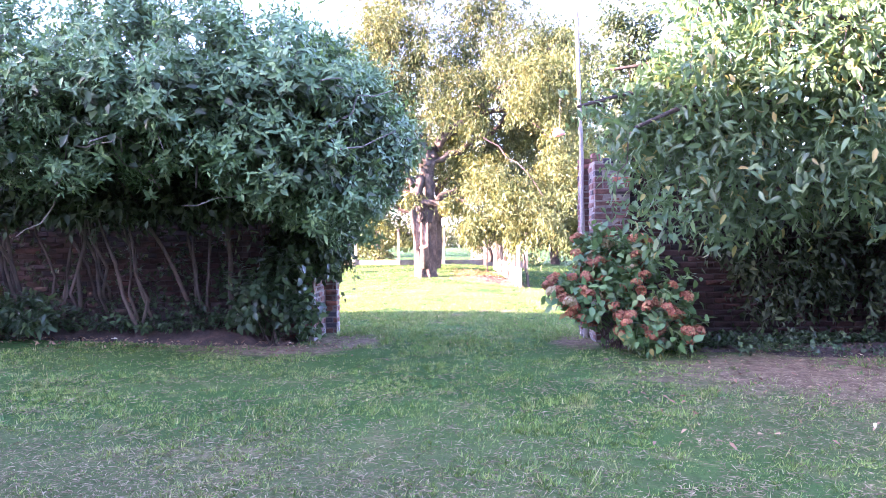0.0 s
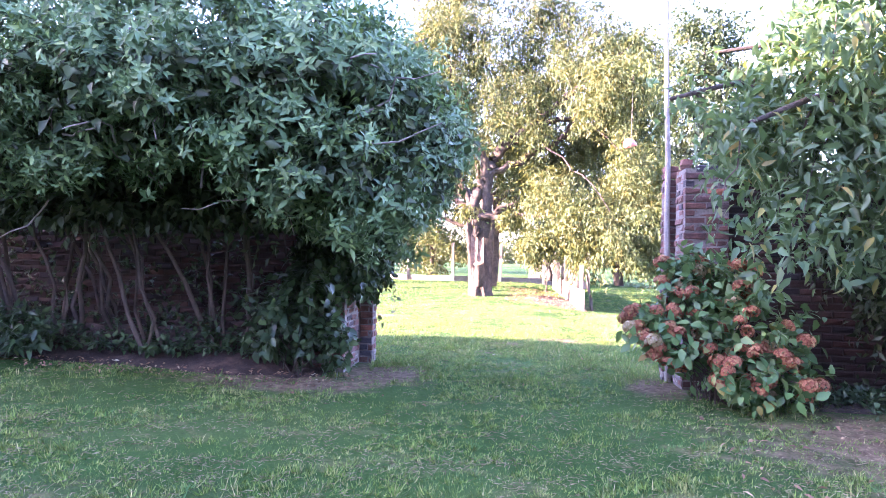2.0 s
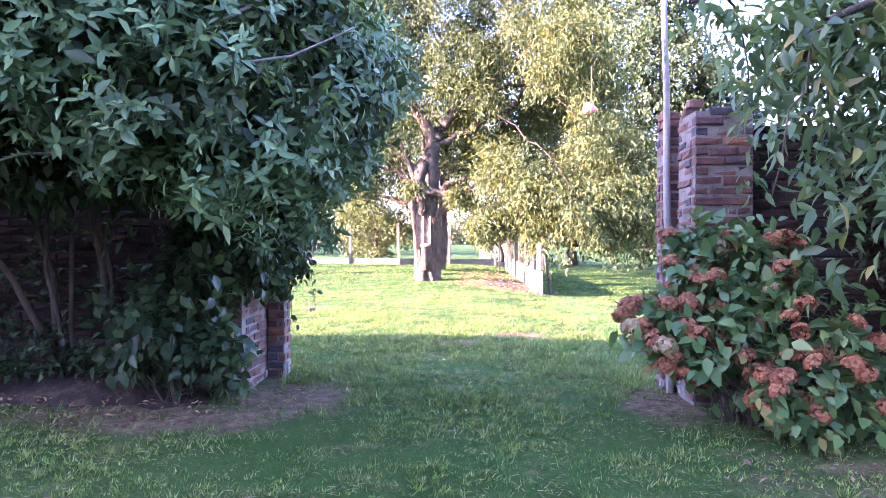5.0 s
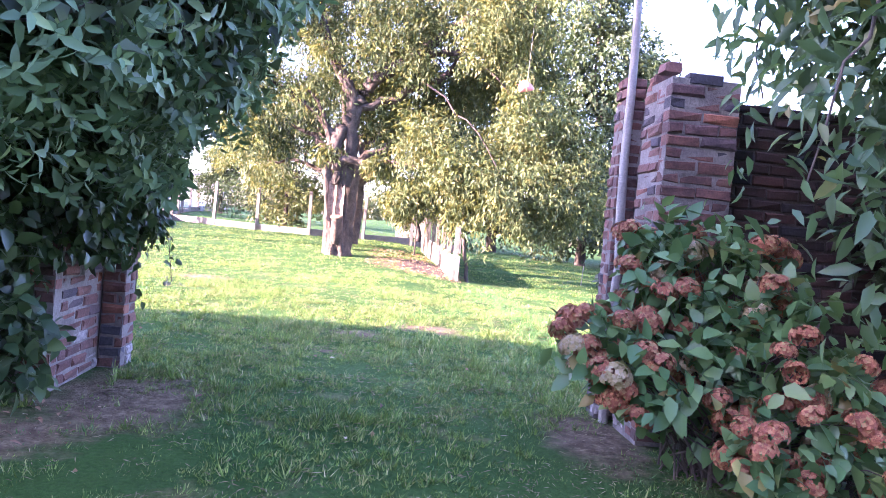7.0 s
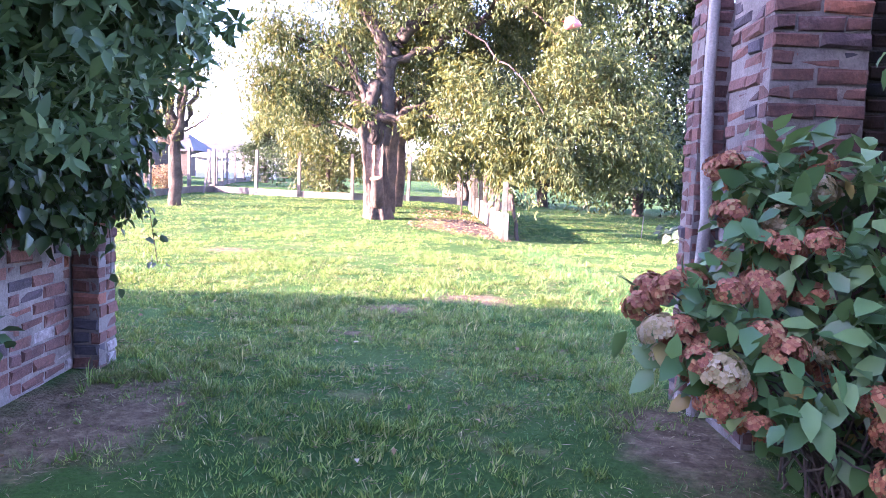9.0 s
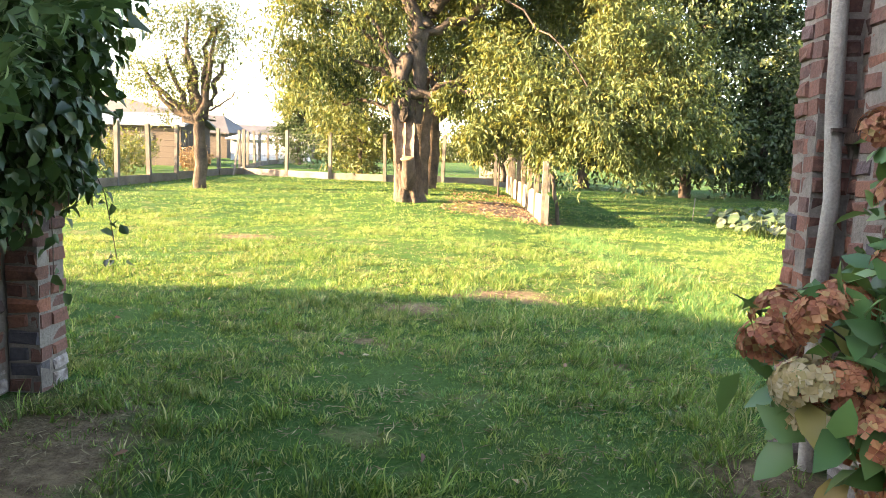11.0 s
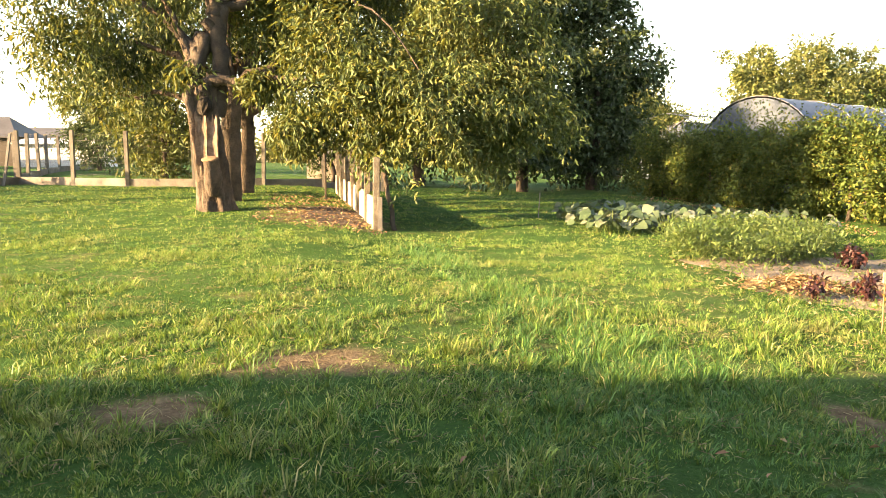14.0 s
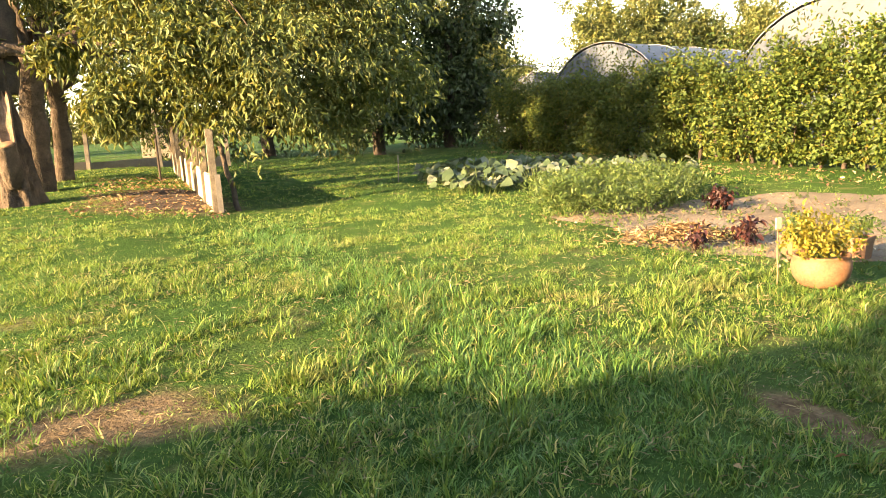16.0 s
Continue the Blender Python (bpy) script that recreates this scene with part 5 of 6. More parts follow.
# ---- hedge, polytunnels, far trees ----
def hedge():
    rng = np.random.default_rng(161)
    t = thing("hornbeam_hedge", "tall clipped hornbeam hedge with yellow-green leaves", "hedge", at=(0, 0, 0))
    line = lambda q: (12.75 - 1.0 * max(0, q - 0.45), 9.0 + 18.5 * q)
    blobs = []
    for i in range(42):
        q = (i + 0.5) / 42
        a, b = line(q)
        h = 2.05 + 0.5 * math.exp(-(q / 0.4) ** 2) + rng.normal(0, 0.17) + 0.14 * math.sin(i * 1.9)
        z = gz(a, b)
        blobs.append(((a + rng.normal(0, 0.08), b, z + h * 0.41), (0.68 + rng.normal(0, 0.16), 0.42, h * 0.42)))
        blobs.append(((a + rng.normal(0, 0.1), b + rng.normal(0, 0.1), z + h * 0.80), (0.5, 0.36, h * 0.22)))
    C, O = clumped(rng, 17000, 12, 0.26, blobs, 0.72, 2.0, 0.34)
    C[:, 2] = np.maximum(C[:, 2], 0.05)
    foliage("leaves", rng, C, O, 7, 0.26, 0.092, 0.056, L_HEDGE, t, 0.2, 0.0, kind="stuff")
    shoots = []
    for i in range(420):
        a, b = line(rng.random())
        z = gz(a, b) + 2.0
        shoots.append((a + rng.normal(0, 0.3), b, z - 0.1 + rng.random() ** 1.4 * 1.0))
    S = np.array(shoots)
    foliage("top_growth", rng, S, np.tile([0, 0, 1.0], (len(S), 1)), 9, 0.5, 0.08, 0.045, L_HEDGE, t, 0.2, -0.6, kind="stuff")
    for i in range(34):
        a, b = line((i + 0.5) / 34)
        a += rng.normal(0, 0.05)
        limb("stem", (a, b, gz(a, b) - 0.05), (a + rng.normal(0, 0.1), b + rng.normal(0, 0.1), 1.3), 0.05, 0.025, M_BARK_DARK, t, rng, 5, 0, 0.02, 6)


hedge()


def plastic():
    m, nt, b = mat("tunnel_film")
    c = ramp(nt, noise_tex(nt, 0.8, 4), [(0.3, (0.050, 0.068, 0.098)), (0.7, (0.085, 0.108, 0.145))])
    nt.links.new(c, b.inputs["Base Color"])
    b.inputs["Roughness"].default_value = 0.6
    b.inputs["Specular IOR Level"].default_value = 0.12
    bump(nt, b, noise_tex(nt, 3, 3), 0.3, 0.03)
    return m


M_FILM = plastic()
M_STEEL = rough_mat("galvanised_steel", [(0.3, (0.18, 0.19, 0.2)), (0.7, (0.3, 0.31, 0.32))], 4, 40, 0.45, 0.1, 0.002, 0.8)


def tunnel(label, x, y, turn, width, height, length, covered=True):
    """A polytunnel: film over steel hoops, its near end closed by film."""
    z = gz(x, y)
    t = thing("polytunnel", label, "polytunnel", "polytunnels", at=(x, y, z))
    t.rotation_euler = (0, 0, radians(turn))
    n, m = 20, 14
    arc = [(-width / 2 * math.cos(math.pi * i / n), height * math.sin(math.pi * i / n) ** 0.85) for i in range(n + 1)]
    if covered:
        vs, fs = [], []
        for k in range(m + 1):
            sag = 1 - 0.012 * (k % 2)
            vs += [(a * sag, length * k / m, b * sag) for a, b in arc]
        for k in range(m):
            for i in range(n):
                a = k * (n + 1) + i
                fs.append((a, a + 1, a + n + 2, a + n + 1))
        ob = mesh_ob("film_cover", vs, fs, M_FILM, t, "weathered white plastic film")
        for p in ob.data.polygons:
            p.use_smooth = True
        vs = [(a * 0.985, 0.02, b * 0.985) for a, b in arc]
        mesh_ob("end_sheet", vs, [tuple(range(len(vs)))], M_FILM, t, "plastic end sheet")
    for k in range(0, m + 1, 2 if covered else 5):
        p = np.array([(a * 1.005, length * k / m, b * 1.005) for a, b in arc])
        v, f = tubes([(p, np.full(len(p), 0.03 if not covered else 0.022))], 6)
        array_ob("hoop", v, f, M_STEEL, t, smooth=True)
    for h in ((0.0, height),) if covered else ((0.0, height), (width * 0.3, height * 0.75), (-width * 0.3, height * 0.75)):
        v, f = tubes([(bend((h[0], 0, h[1]), (h[0], length, h[1]), 3), np.full(3, 0.025))], 6)
        array_ob("purlin", v, f, M_STEEL, t, smooth=True)


tunnel("long white polytunnel behind the hedge", 16.9, 28.2, -64, 5.4, 3.6, 26)
tunnel("long white polytunnel rising above the hedge", 19.6, 20.2, -60, 6.4, 4.1, 24)
tunnel("bare steel hoops of an uncovered polytunnel", 17.3, 36, -60, 5.0, 3.3, 8, False)
tunnel("low white polytunnel far behind the hedge", 19.5, 38, -62, 6.0, 3.0, 26)


def leafy_tree(name, label, x, y, h, blobs, seed, material, sprays, L=0.22, W=0.12, per=5, spread=0.6, r=0.25, hang=0.3, group=""):
    rng = np.random.default_rng(seed)
    t = thing(name, label, "tree", group, at=(x, y, gz(x, y)))
    limb("trunk", (0, 0, -0.2), (0.1, 0, h * 0.55), r, r * 0.5, M_BARK_DARK, t, rng, 8, 0, 0.06, 9)
    for c, rr in blobs[:5]:
        limb("limb", (0.05, 0, h * 0.3), c, r * 0.4, 0.04, M_BARK_DARK, t, rng, 6, 0.2, 0.1, 6)
    C, O = clumped(rng, sprays, 8, spread * 0.8, blobs, 0.4, seed, 0.4)
    C[:, 2] = np.maximum(C[:, 2], 0.15)
    foliage("crown", rng, C, O, per, spread, L, W, material, t, 0.25, hang, kind="stuff")


# dark trees behind the panel fence
leafy_tree("dark_tree", "tall dense dark green tree at the end of the garden", 8.2, 29.5, 10, [((0, 0, 2.4), (2.4, 2.0, 2.2)), ((-0.6, 0, 5.6), (2.6, 2.0, 2.2)), ((0.4, 0, 8.6), (2.4, 2.0, 2.2)), ((-0.2, 0, 11.4), (1.7, 1.6, 1.8))], 171, L_DARK, 4200)
leafy_tree("dark_tree", "broad dense dark green tree beside the hedge", 11.4, 30.5, 8, [((0, 0, 2.2), (2.3, 2.0, 2.1)), ((0.4, 0, 5.0), (2.2, 2.0, 2.0)), ((-0.6, 0, 7.4), (1.9, 1.8, 1.7))], 172, L_DARK, 3200)
leafy_tree("dark_tree", "dense shady tree behind the fallen leaves", 4.6, 31.5, 9, [((0, 0, 2.2), (2.2, 1.8, 2.0)), ((0.2, 0, 5.2), (2.5, 2.0, 2.2)), ((0.6, 0, 8.4), (2.2, 2.0, 2.2)), ((0.2, 0, 11.0), (1.6, 1.6, 1.6))], 173, L_DARK, 3200)
leafy_tree("garden_bush", "sunlit leafy bushes in front of the plinth fence", -4.2, 27.6, 3.5, [((0, 0, 1.6), (1.5, 1.2, 1.3)), ((-0.6, 0, 3.4), (1.5, 1.3, 1.4)), ((1.0, 0.3, 4.6), (1.6, 1.3, 1.3)), ((1.7, 0.4, 2.0), (1.2, 1.0, 1.2))], 174, L_TREE, 1900, 0.16, 0.07, 6, 0.4, 0.12)
leafy_tree("garden_bush", "dark leafy bush behind the orchard trunks", 1.2, 31.2, 3.2, [((0, 0, 1.7), (1.7, 1.0, 1.3)), ((1.2, 0, 3.3), (1.7, 1.1, 1.2)), ((-1.2, 0.2, 3.0), (1.5, 1.0, 1.2))], 178, L_DARK, 1500, 0.16, 0.07, 6, 0.4, 0.12)
leafy_tree("conifer", "tall narrow grey-green conifer beyond the fence", -10.1, 42, 5.8, [((0, 0, 1.4), (1.3, 1.2, 1.5)), ((0, 0, 3.0), (1.05, 1.0, 1.5)), ((0, 0, 4.4), (0.65, 0.6, 1.3))], 175, L_DARK, 1500, 0.2, 0.07, 5, 0.5, 0.12)
leafy_tree("conifer", "broad dark conifer beyond the fence", -6.6, 37, 6, [((0, 0, 1.6), (2.0, 1.6, 1.6)), ((0, 0, 3.4), (1.6, 1.5, 1.6)), ((0.2, 0, 5.0), (1.0, 1.0, 1.3))], 176, L_DARK, 1900, 0.2, 0.08, 5, 0.5, 0.15)
leafy_tree("background_tree", "pale green tree at the end of the hedge", 17.0, 41, 6.5, [((0, 0, 3.0), (2.0, 1.6, 1.6)), ((0.2, 0, 5.0), (1.9, 1.6, 1.4)), ((-0.8, 0, 6.6), (1.3, 1.2, 1.0))], 177, L_FAR, 1400, 0.2, 0.12)
for i, (x, y, s) in enumerate(((47, 72, 1.0), (55, 74, 1.15), (64, 76, 0.95), (73, 74, 1.05), (83, 72, 1.3), (40, 84, 0.8), (96, 76, 1.3), (31, 92, 0.7), (60, 82, 1.35), (69, 84, 1.3), (78, 82, 1.4), (51, 80, 1.2), (108, 74, 1.4))):
    leafy_tree("background_tree", "distant green trees behind the polytunnels", x, y, 10 * s, [((0, 0, 3.5 * s), (4.2 * s, 3, 3.2 * s)), ((1.2, 0, 7.0 * s), (3.6 * s, 3, 3.0 * s)), ((-1.6, 0, 9.4 * s), (2.4 * s, 2, 2.2 * s))], 180 + i, L_FAR, 1500, 0.42, 0.26, 5, 1.0, 0.4, 0.2, "distant trees")
for i, (x, y) in enumerate(((-34, 130), (-20, 138), (-8, 132), (6, 136), (20, 130), (36, 134), (-50, 126), (54, 138))):
    leafy_tree("background_tree", "low line of distant trees on the horizon", x, y, 5, [((0, 0, 2.2), (9, 3, 2.3)), ((3, 0, 3.0), (5, 3, 2.4))], 190 + i, L_FAR, 600, 0.6, 0.4, 4, 1.4, 0.3, 0.2, "distant trees")


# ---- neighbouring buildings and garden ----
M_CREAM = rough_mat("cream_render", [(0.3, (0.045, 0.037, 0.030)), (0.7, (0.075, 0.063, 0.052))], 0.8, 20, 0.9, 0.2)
M_ROOF = rough_mat("corrugated_roof", [(0.3, (0.17, 0.195, 0.23)), (0.7, (0.28, 0.31, 0.35))], 0.5, 12, 0.45, 0.2)
M_DARKGLASS = rough_mat("dark_glass", [(0.3, (0.02, 0.025, 0.03)), (0.7, (0.05, 0.055, 0.06))], 3, 20, 0.15, 0.05)
M_GREYROOF = rough_mat("weathered_roof", [(0.3, (0.06, 0.058, 0.057)), (0.7, (0.10, 0.097, 0.095))], 0.6, 14, 0.85, 0.3)
M_PALEROOF = rough_mat("pale_roof_sheet", [(0.3, (0.085, 0.105, 0.135)), (0.7, (0.13, 0.155, 0.19))], 0.6, 14, 0.5, 0.2)
M_SLATE = rough_mat("dark_roof_tile", [(0.3, (0.045, 0.045, 0.050)), (0.7, (0.08, 0.08, 0.085))], 0.7, 14, 0.8, 0.3)
M_WHITEFILM = rough_mat("white_film", [(0.3, (0.55, 0.56, 0.58)), (0.7, (0.72, 0.73, 0.74))], 1.2, 12, 0.6, 0.1)


def ridged_building(name, label, category, x0, x1, y, depth, eave, ridge, wallm, roofm, hip=0.0, windows=()):
    """A building with its ridge along x: walls, two roof slopes with thickness, hipped by `hip` metres at both ends."""
    z0 = gz((x0 + x1) / 2, y) - 0.3
    t = thing(name, label, category, at=((x0 + x1) / 2, y, z0))
    w, e, r, o = (x1 - x0) / 2, eave - z0, ridge - z0, 0.3
    bm = bmesh.new()
    pts = [(-w, 0), (-w, depth), (w, depth), (w, 0)]
    lo = [bm.verts.new((px, py, 0)) for px, py in pts]
    hi = [bm.verts.new((px, py, e)) for px, py in pts]
    for n_ in range(4):
        bm.faces.new((lo[n_], lo[(n_ + 1) % 4], hi[(n_ + 1) % 4], hi[n_]))
    if not hip:
        for sx in (-1, 1):
            bm.faces.new([bm.verts.new(p) for p in ((sx * w, 0, e), (sx * w, depth, e), (sx * w, depth / 2, r - 0.05))])
    part("wall", bm, wallm, t)
    for sy in (0, 1):
        ya = -o if sy == 0 else depth + o
        bm = bmesh.new()
        q = [(-w - o, ya, e - 0.05), (w + o, ya, e - 0.05), (w + o - hip, depth / 2, r), (-w - o + hip, depth / 2, r)]
        top, low = [bm.verts.new(p) for p in q], [bm.verts.new((p[0], p[1], p[2] - 0.1)) for p in q]
        bm.faces.new(top)
        bm.faces.new(low[::-1])
        for n_ in range(4):
            bm.faces.new((top[n_], low[n_], low[(n_ + 1) % 4], top[(n_ + 1) % 4]))
        part("roof_slope", bm, roofm, t)
    if hip:
        for sx in (-1, 1):
            bm = bmesh.new()
            bm.faces.new([bm.verts.new(p) for p in ((sx * (w + o), -o, e - 0.05), (sx * (w + o), depth + o, e - 0.05), (sx * (w + o - hip), depth / 2, r))])
            part("hip_slope", bm, roofm, t)
    for a, b, c, d in windows:
        part("window", box(a, b, -0.04, 0.02, c - z0, d - z0), M_DARKGLASS, t, "dark window")
    return t


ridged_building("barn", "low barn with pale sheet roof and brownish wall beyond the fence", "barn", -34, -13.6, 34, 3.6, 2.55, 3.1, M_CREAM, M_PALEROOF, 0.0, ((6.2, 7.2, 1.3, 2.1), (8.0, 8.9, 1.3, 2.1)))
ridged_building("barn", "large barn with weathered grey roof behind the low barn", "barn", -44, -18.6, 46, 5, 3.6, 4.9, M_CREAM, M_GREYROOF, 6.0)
ridged_building("far_house", "distant farmhouse with dark hipped tile roof", "house", -25.5, -20.6, 60, 6, 3.0, 4.5, M_CREAM, M_SLATE, 1.6)
ridged_building("far_house", "long low farm building with dark roof on the skyline", "house", -34, -18.5, 76, 7, 3.4, 4.4, M_CREAM, M_SLATE)
ridged_building("greenhouse", "low white sheeted greenhouse behind the fence posts", "greenhouse", -18.2, -13.4, 54, 5, 2.45, 2.75, M_WHITEFILM, M_WHITEFILM)


def far_shed(name, label, x, y, w, d, h, rise, wallm, roofm):
    t = thing(name, label, "shed", at=(x, y, gz(x, y)))
    part("wall", box(0, w, 0, d, -0.2, h), wallm, t)
    bm = bmesh.new()
    a = [bm.verts.new((px, -0.2, pz)) for px, pz in ((-0.25, h), (w / 2, h + rise), (w + 0.25, h))]
    b = [bm.verts.new((px, d + 0.2, pz)) for px, pz in ((-0.25, h), (w / 2, h + rise), (w + 0.25, h))]
    bm.faces.new(a)
    bm.faces.new(b[::-1])
    for i in range(2):
        bm.faces.new((a[i], b[i], b[i + 1], a[i + 1]))
    part("roof", bm, roofm, t)


far_shed("garden_shed", "small grey shed behind the trees", 0.2, 33, 1.6, 1.6, 1.0, 0.25, M_GREYWOOD, M_ROOF)

for i, (x, y, w, h, m) in enumerate(((-10.6, 17.2, 0.42, 0.75, L_STRAW), (-11.2, 18.6, 0.35, 0.95, L_VEG), (-11.0, 23.5, 0.7, 1.3, L_TREE), (-11.8, 25.0, 0.8, 1.5, L_TREE), (-10.6, 21.6, 0.5, 1.0, L_TREE), (-4.6, 28.3, 0.9, 1.1, L_TREE), (-10.2, 26.6, 0.5, 0.9, L_STRAW), (-12.4, 19.6, 0.7, 1.1, L_TREE), (-12.0, 21.4, 0.7, 1.0, L_STRAW), (-12.6, 23.0, 0.8, 1.2, L_TREE), (-12.8, 26.4, 0.9, 1.2, L_TREE), (-13.0, 28.6, 0.9, 1.3, L_TREE), (-11.0, 29.4, 0.6, 0.9, L_STRAW))):
    leafy_plant("border_shrub", "dry straw-coloured clump in the neighbouring garden" if m is L_STRAW else "loose leafy shrub in the neighbouring garden", x, y, w, h, 210 + i, m, 0.13, 0.05, 110, "neighbour's border shrubs")
leafy_tree("young_tree", "small sparse fruit tree in the neighbouring garden", -13.2, 21.5, 3.0, [((0, 0, 1.9), (0.9, 0.8, 0.6)), ((0.3, 0, 2.7), (0.9, 0.8, 0.6)), ((-0.4, 0, 1.4), (0.6, 0.6, 0.4))], 220, L_FAR, 240, 0.12, 0.06, 5, 0.35, 0.05)


def pink_bird():
    """The pink ornament hung on a string in the tree."""
    t = thing("hanging_ornament", "pink bird-shaped ornament hanging on a string from the tree", "ornament", at=(2.74, 15.38, 4.66))
    bm = bmesh.new()
    bmesh.ops.create_icosphere(bm, subdivisions=3, radius=0.13)
    for v in bm.verts:
        k_ = v.co.x / 0.1
        v.co = Vector((v.co.x * 1.45, v.co.y * 0.85 * (1.05 - 0.35 * k_), v.co.z * (1.0 - 0.35 * k_) - 0.03 * k_ * k_))
    ob = part("body", bm, M_PINK, t)
    for p in ob.data.polygons:
        p.use_smooth = True
    v, f = tubes([(bend((0.02, 0, 0.08), (0.05, -0.02, 1.86), 5), np.full(5, 0.006))], 5)
    array_ob("string", v, f, M_GREYWOOD, t)
    v, f = leaf_arrays(np.array([[-0.13, 0, 0.0]]), np.array([[-1.0, 0, 0.3]]), np.array([[0, 0, 1.0]]), 0.12, 0.09, True)
    array_ob("tail", v, f, M_PINK, t)


M_PINK = rough_mat("pink_plastic", [(0.3, (0.62, 0.20, 0.20)), (0.7, (0.75, 0.30, 0.28))], 9, 40, 0.45, 0.1)
pink_bird()


# house added outside every view to shade the yard and shape the lawn's shadow
def house():
    t = tagged(new("wall_shade_house"), "plain unseen brick house added west of the yard to shade it", "house", kind="structure")
    part("wall", box(-24, -15, -24, -2.5, -1, 6.2), M_BRICK, t)
    bm = bmesh.new()
    a = [bm.verts.new((x, -24.4, z)) for x, z in ((-24.4, 6.2), (-19.5, 9.2), (-14.6, 6.2))]
    b = [bm.verts.new((x, -2.2, z)) for x, z in ((-24.4, 6.2), (-19.5, 9.2), (-14.6, 6.2))]
    bm.faces.new(a)
    bm.faces.new(b[::-1])
    for i in range(2):
        bm.faces.new((a[i], b[i], b[i + 1], a[i + 1]))
    part("roof", bm, M_ROOF, t)


house()


def yard_house():
    """An unseen house added behind the start of the walk to block low sky light."""
    t = tagged(new("wall_shade_yard_house"), "plain unseen brick house added behind the walk's start to block sky light", "house", kind="structure")
    part("wall", box(-9, 16, -21, -14, -1, 5.6), M_BRICK, t)
    bm = bmesh.new()
    a = [bm.verts.new((-9.4, y, z)) for y, z in ((-21.4, 5.6), (-17.5, 8.8), (-13.6, 5.6))]
    b = [bm.verts.new((16.4, y, z)) for y, z in ((-21.4, 5.6), (-17.5, 8.8), (-13.6, 5.6))]
    bm.faces.new(a)
    bm.faces.new(b[::-1])
    for i in range(2):
        bm.faces.new((a[i], b[i], b[i + 1], a[i + 1]))
    part("roof", bm, M_SLATE, t)


yard_house()


# unseen block, added and sized to shade the wall and the lawn's edge
def outbuilding():
    t = tagged(new("wall_shade_block"), "plain unseen brick block added beside the house to cast shade", "outbuilding", kind="structure")
    part("wall", box(-19.0, -13.7, -2.1, 1.7, -1, 4.33), M_BRICK, t)
    part("roof", box(-19.1, -13.6, -2.15, 1.8, 4.334, 4.46, 0.03), M_ROOF, t)


outbuilding()


# ---- grass and fallen leaves ----
def field(x, y, size, seed):
    """A smooth uneven field of about -1 to 1 over the plan, its humps about `size` metres wide."""
    rng = np.random.default_rng(seed)
    total = np.zeros_like(x)
    for i in range(9):
        a, k = rng.uniform(0, 6.28), 3.14 / size * rng.uniform(0.6, 1.9)
        total += np.sin(k * (x * math.cos(a) + y * math.sin(a)) + rng.uniform(0, 6.28))
    return total / 3.2


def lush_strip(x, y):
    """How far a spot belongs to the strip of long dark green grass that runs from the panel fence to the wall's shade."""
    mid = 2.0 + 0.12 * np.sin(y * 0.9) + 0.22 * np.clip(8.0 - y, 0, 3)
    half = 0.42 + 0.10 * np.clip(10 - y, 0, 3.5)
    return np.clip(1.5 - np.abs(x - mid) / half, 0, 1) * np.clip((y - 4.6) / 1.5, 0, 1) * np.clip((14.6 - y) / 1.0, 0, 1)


def spots(rng, n, y0, y1, half, soft0, soft1):
    """Where tufts grow: thinned at the area's ends, on worn ground, in beds and under the walls."""
    y = y0 + (y1 - y0) * rng.random(n)
    lo, hi = half(y)
    x = lo + (hi - lo) * rng.random(n)
    keep = rng.random(n) < np.clip(np.minimum((y - y0) / soft0, (y1 - y) / soft1), 0, 1)
    for cx, cy, rx, ry in WORN:
        q = np.hypot((x - cx) / rx, (y - cy) / ry) + 0.35 * field(x, y, 0.25, 9)
        keep &= rng.random(n) < np.clip((q - 0.3) * 1.4, 0.16, 1)
    for cx, cy, rx, ry in DRY_YARD:
        q = np.hypot((x - cx) / rx, (y - cy) / ry) + 0.3 * field(x, y, 0.5, 8)
        keep &= rng.random(n) < np.clip(q - 0.05, 0.45, 1)
    keep &= rng.random(n) < np.clip(0.95 + 0.40 * field(x, y, 0.33, 5) + lush_strip(x, y), 0.62, 1)
    keep &= ~((x < -2.3) & (y < 4.6) & (y > 2.98 + 0.10 * np.sin(x * 2.3)))
    soil = np.hypot((x - 7.6) / 2.7, (y - 10.9) / 2.3) + 0.25 * field(x, y, 0.4, 7)
    keep &= rng.random(n) < np.clip((soil - 0.72) * 2.6, 0.02, 1)
    keep &= ~((y > 3.3) & (y < 4.65) & ((x < -1.95) | (x > 1.58)))
    return x[keep], y[keep]


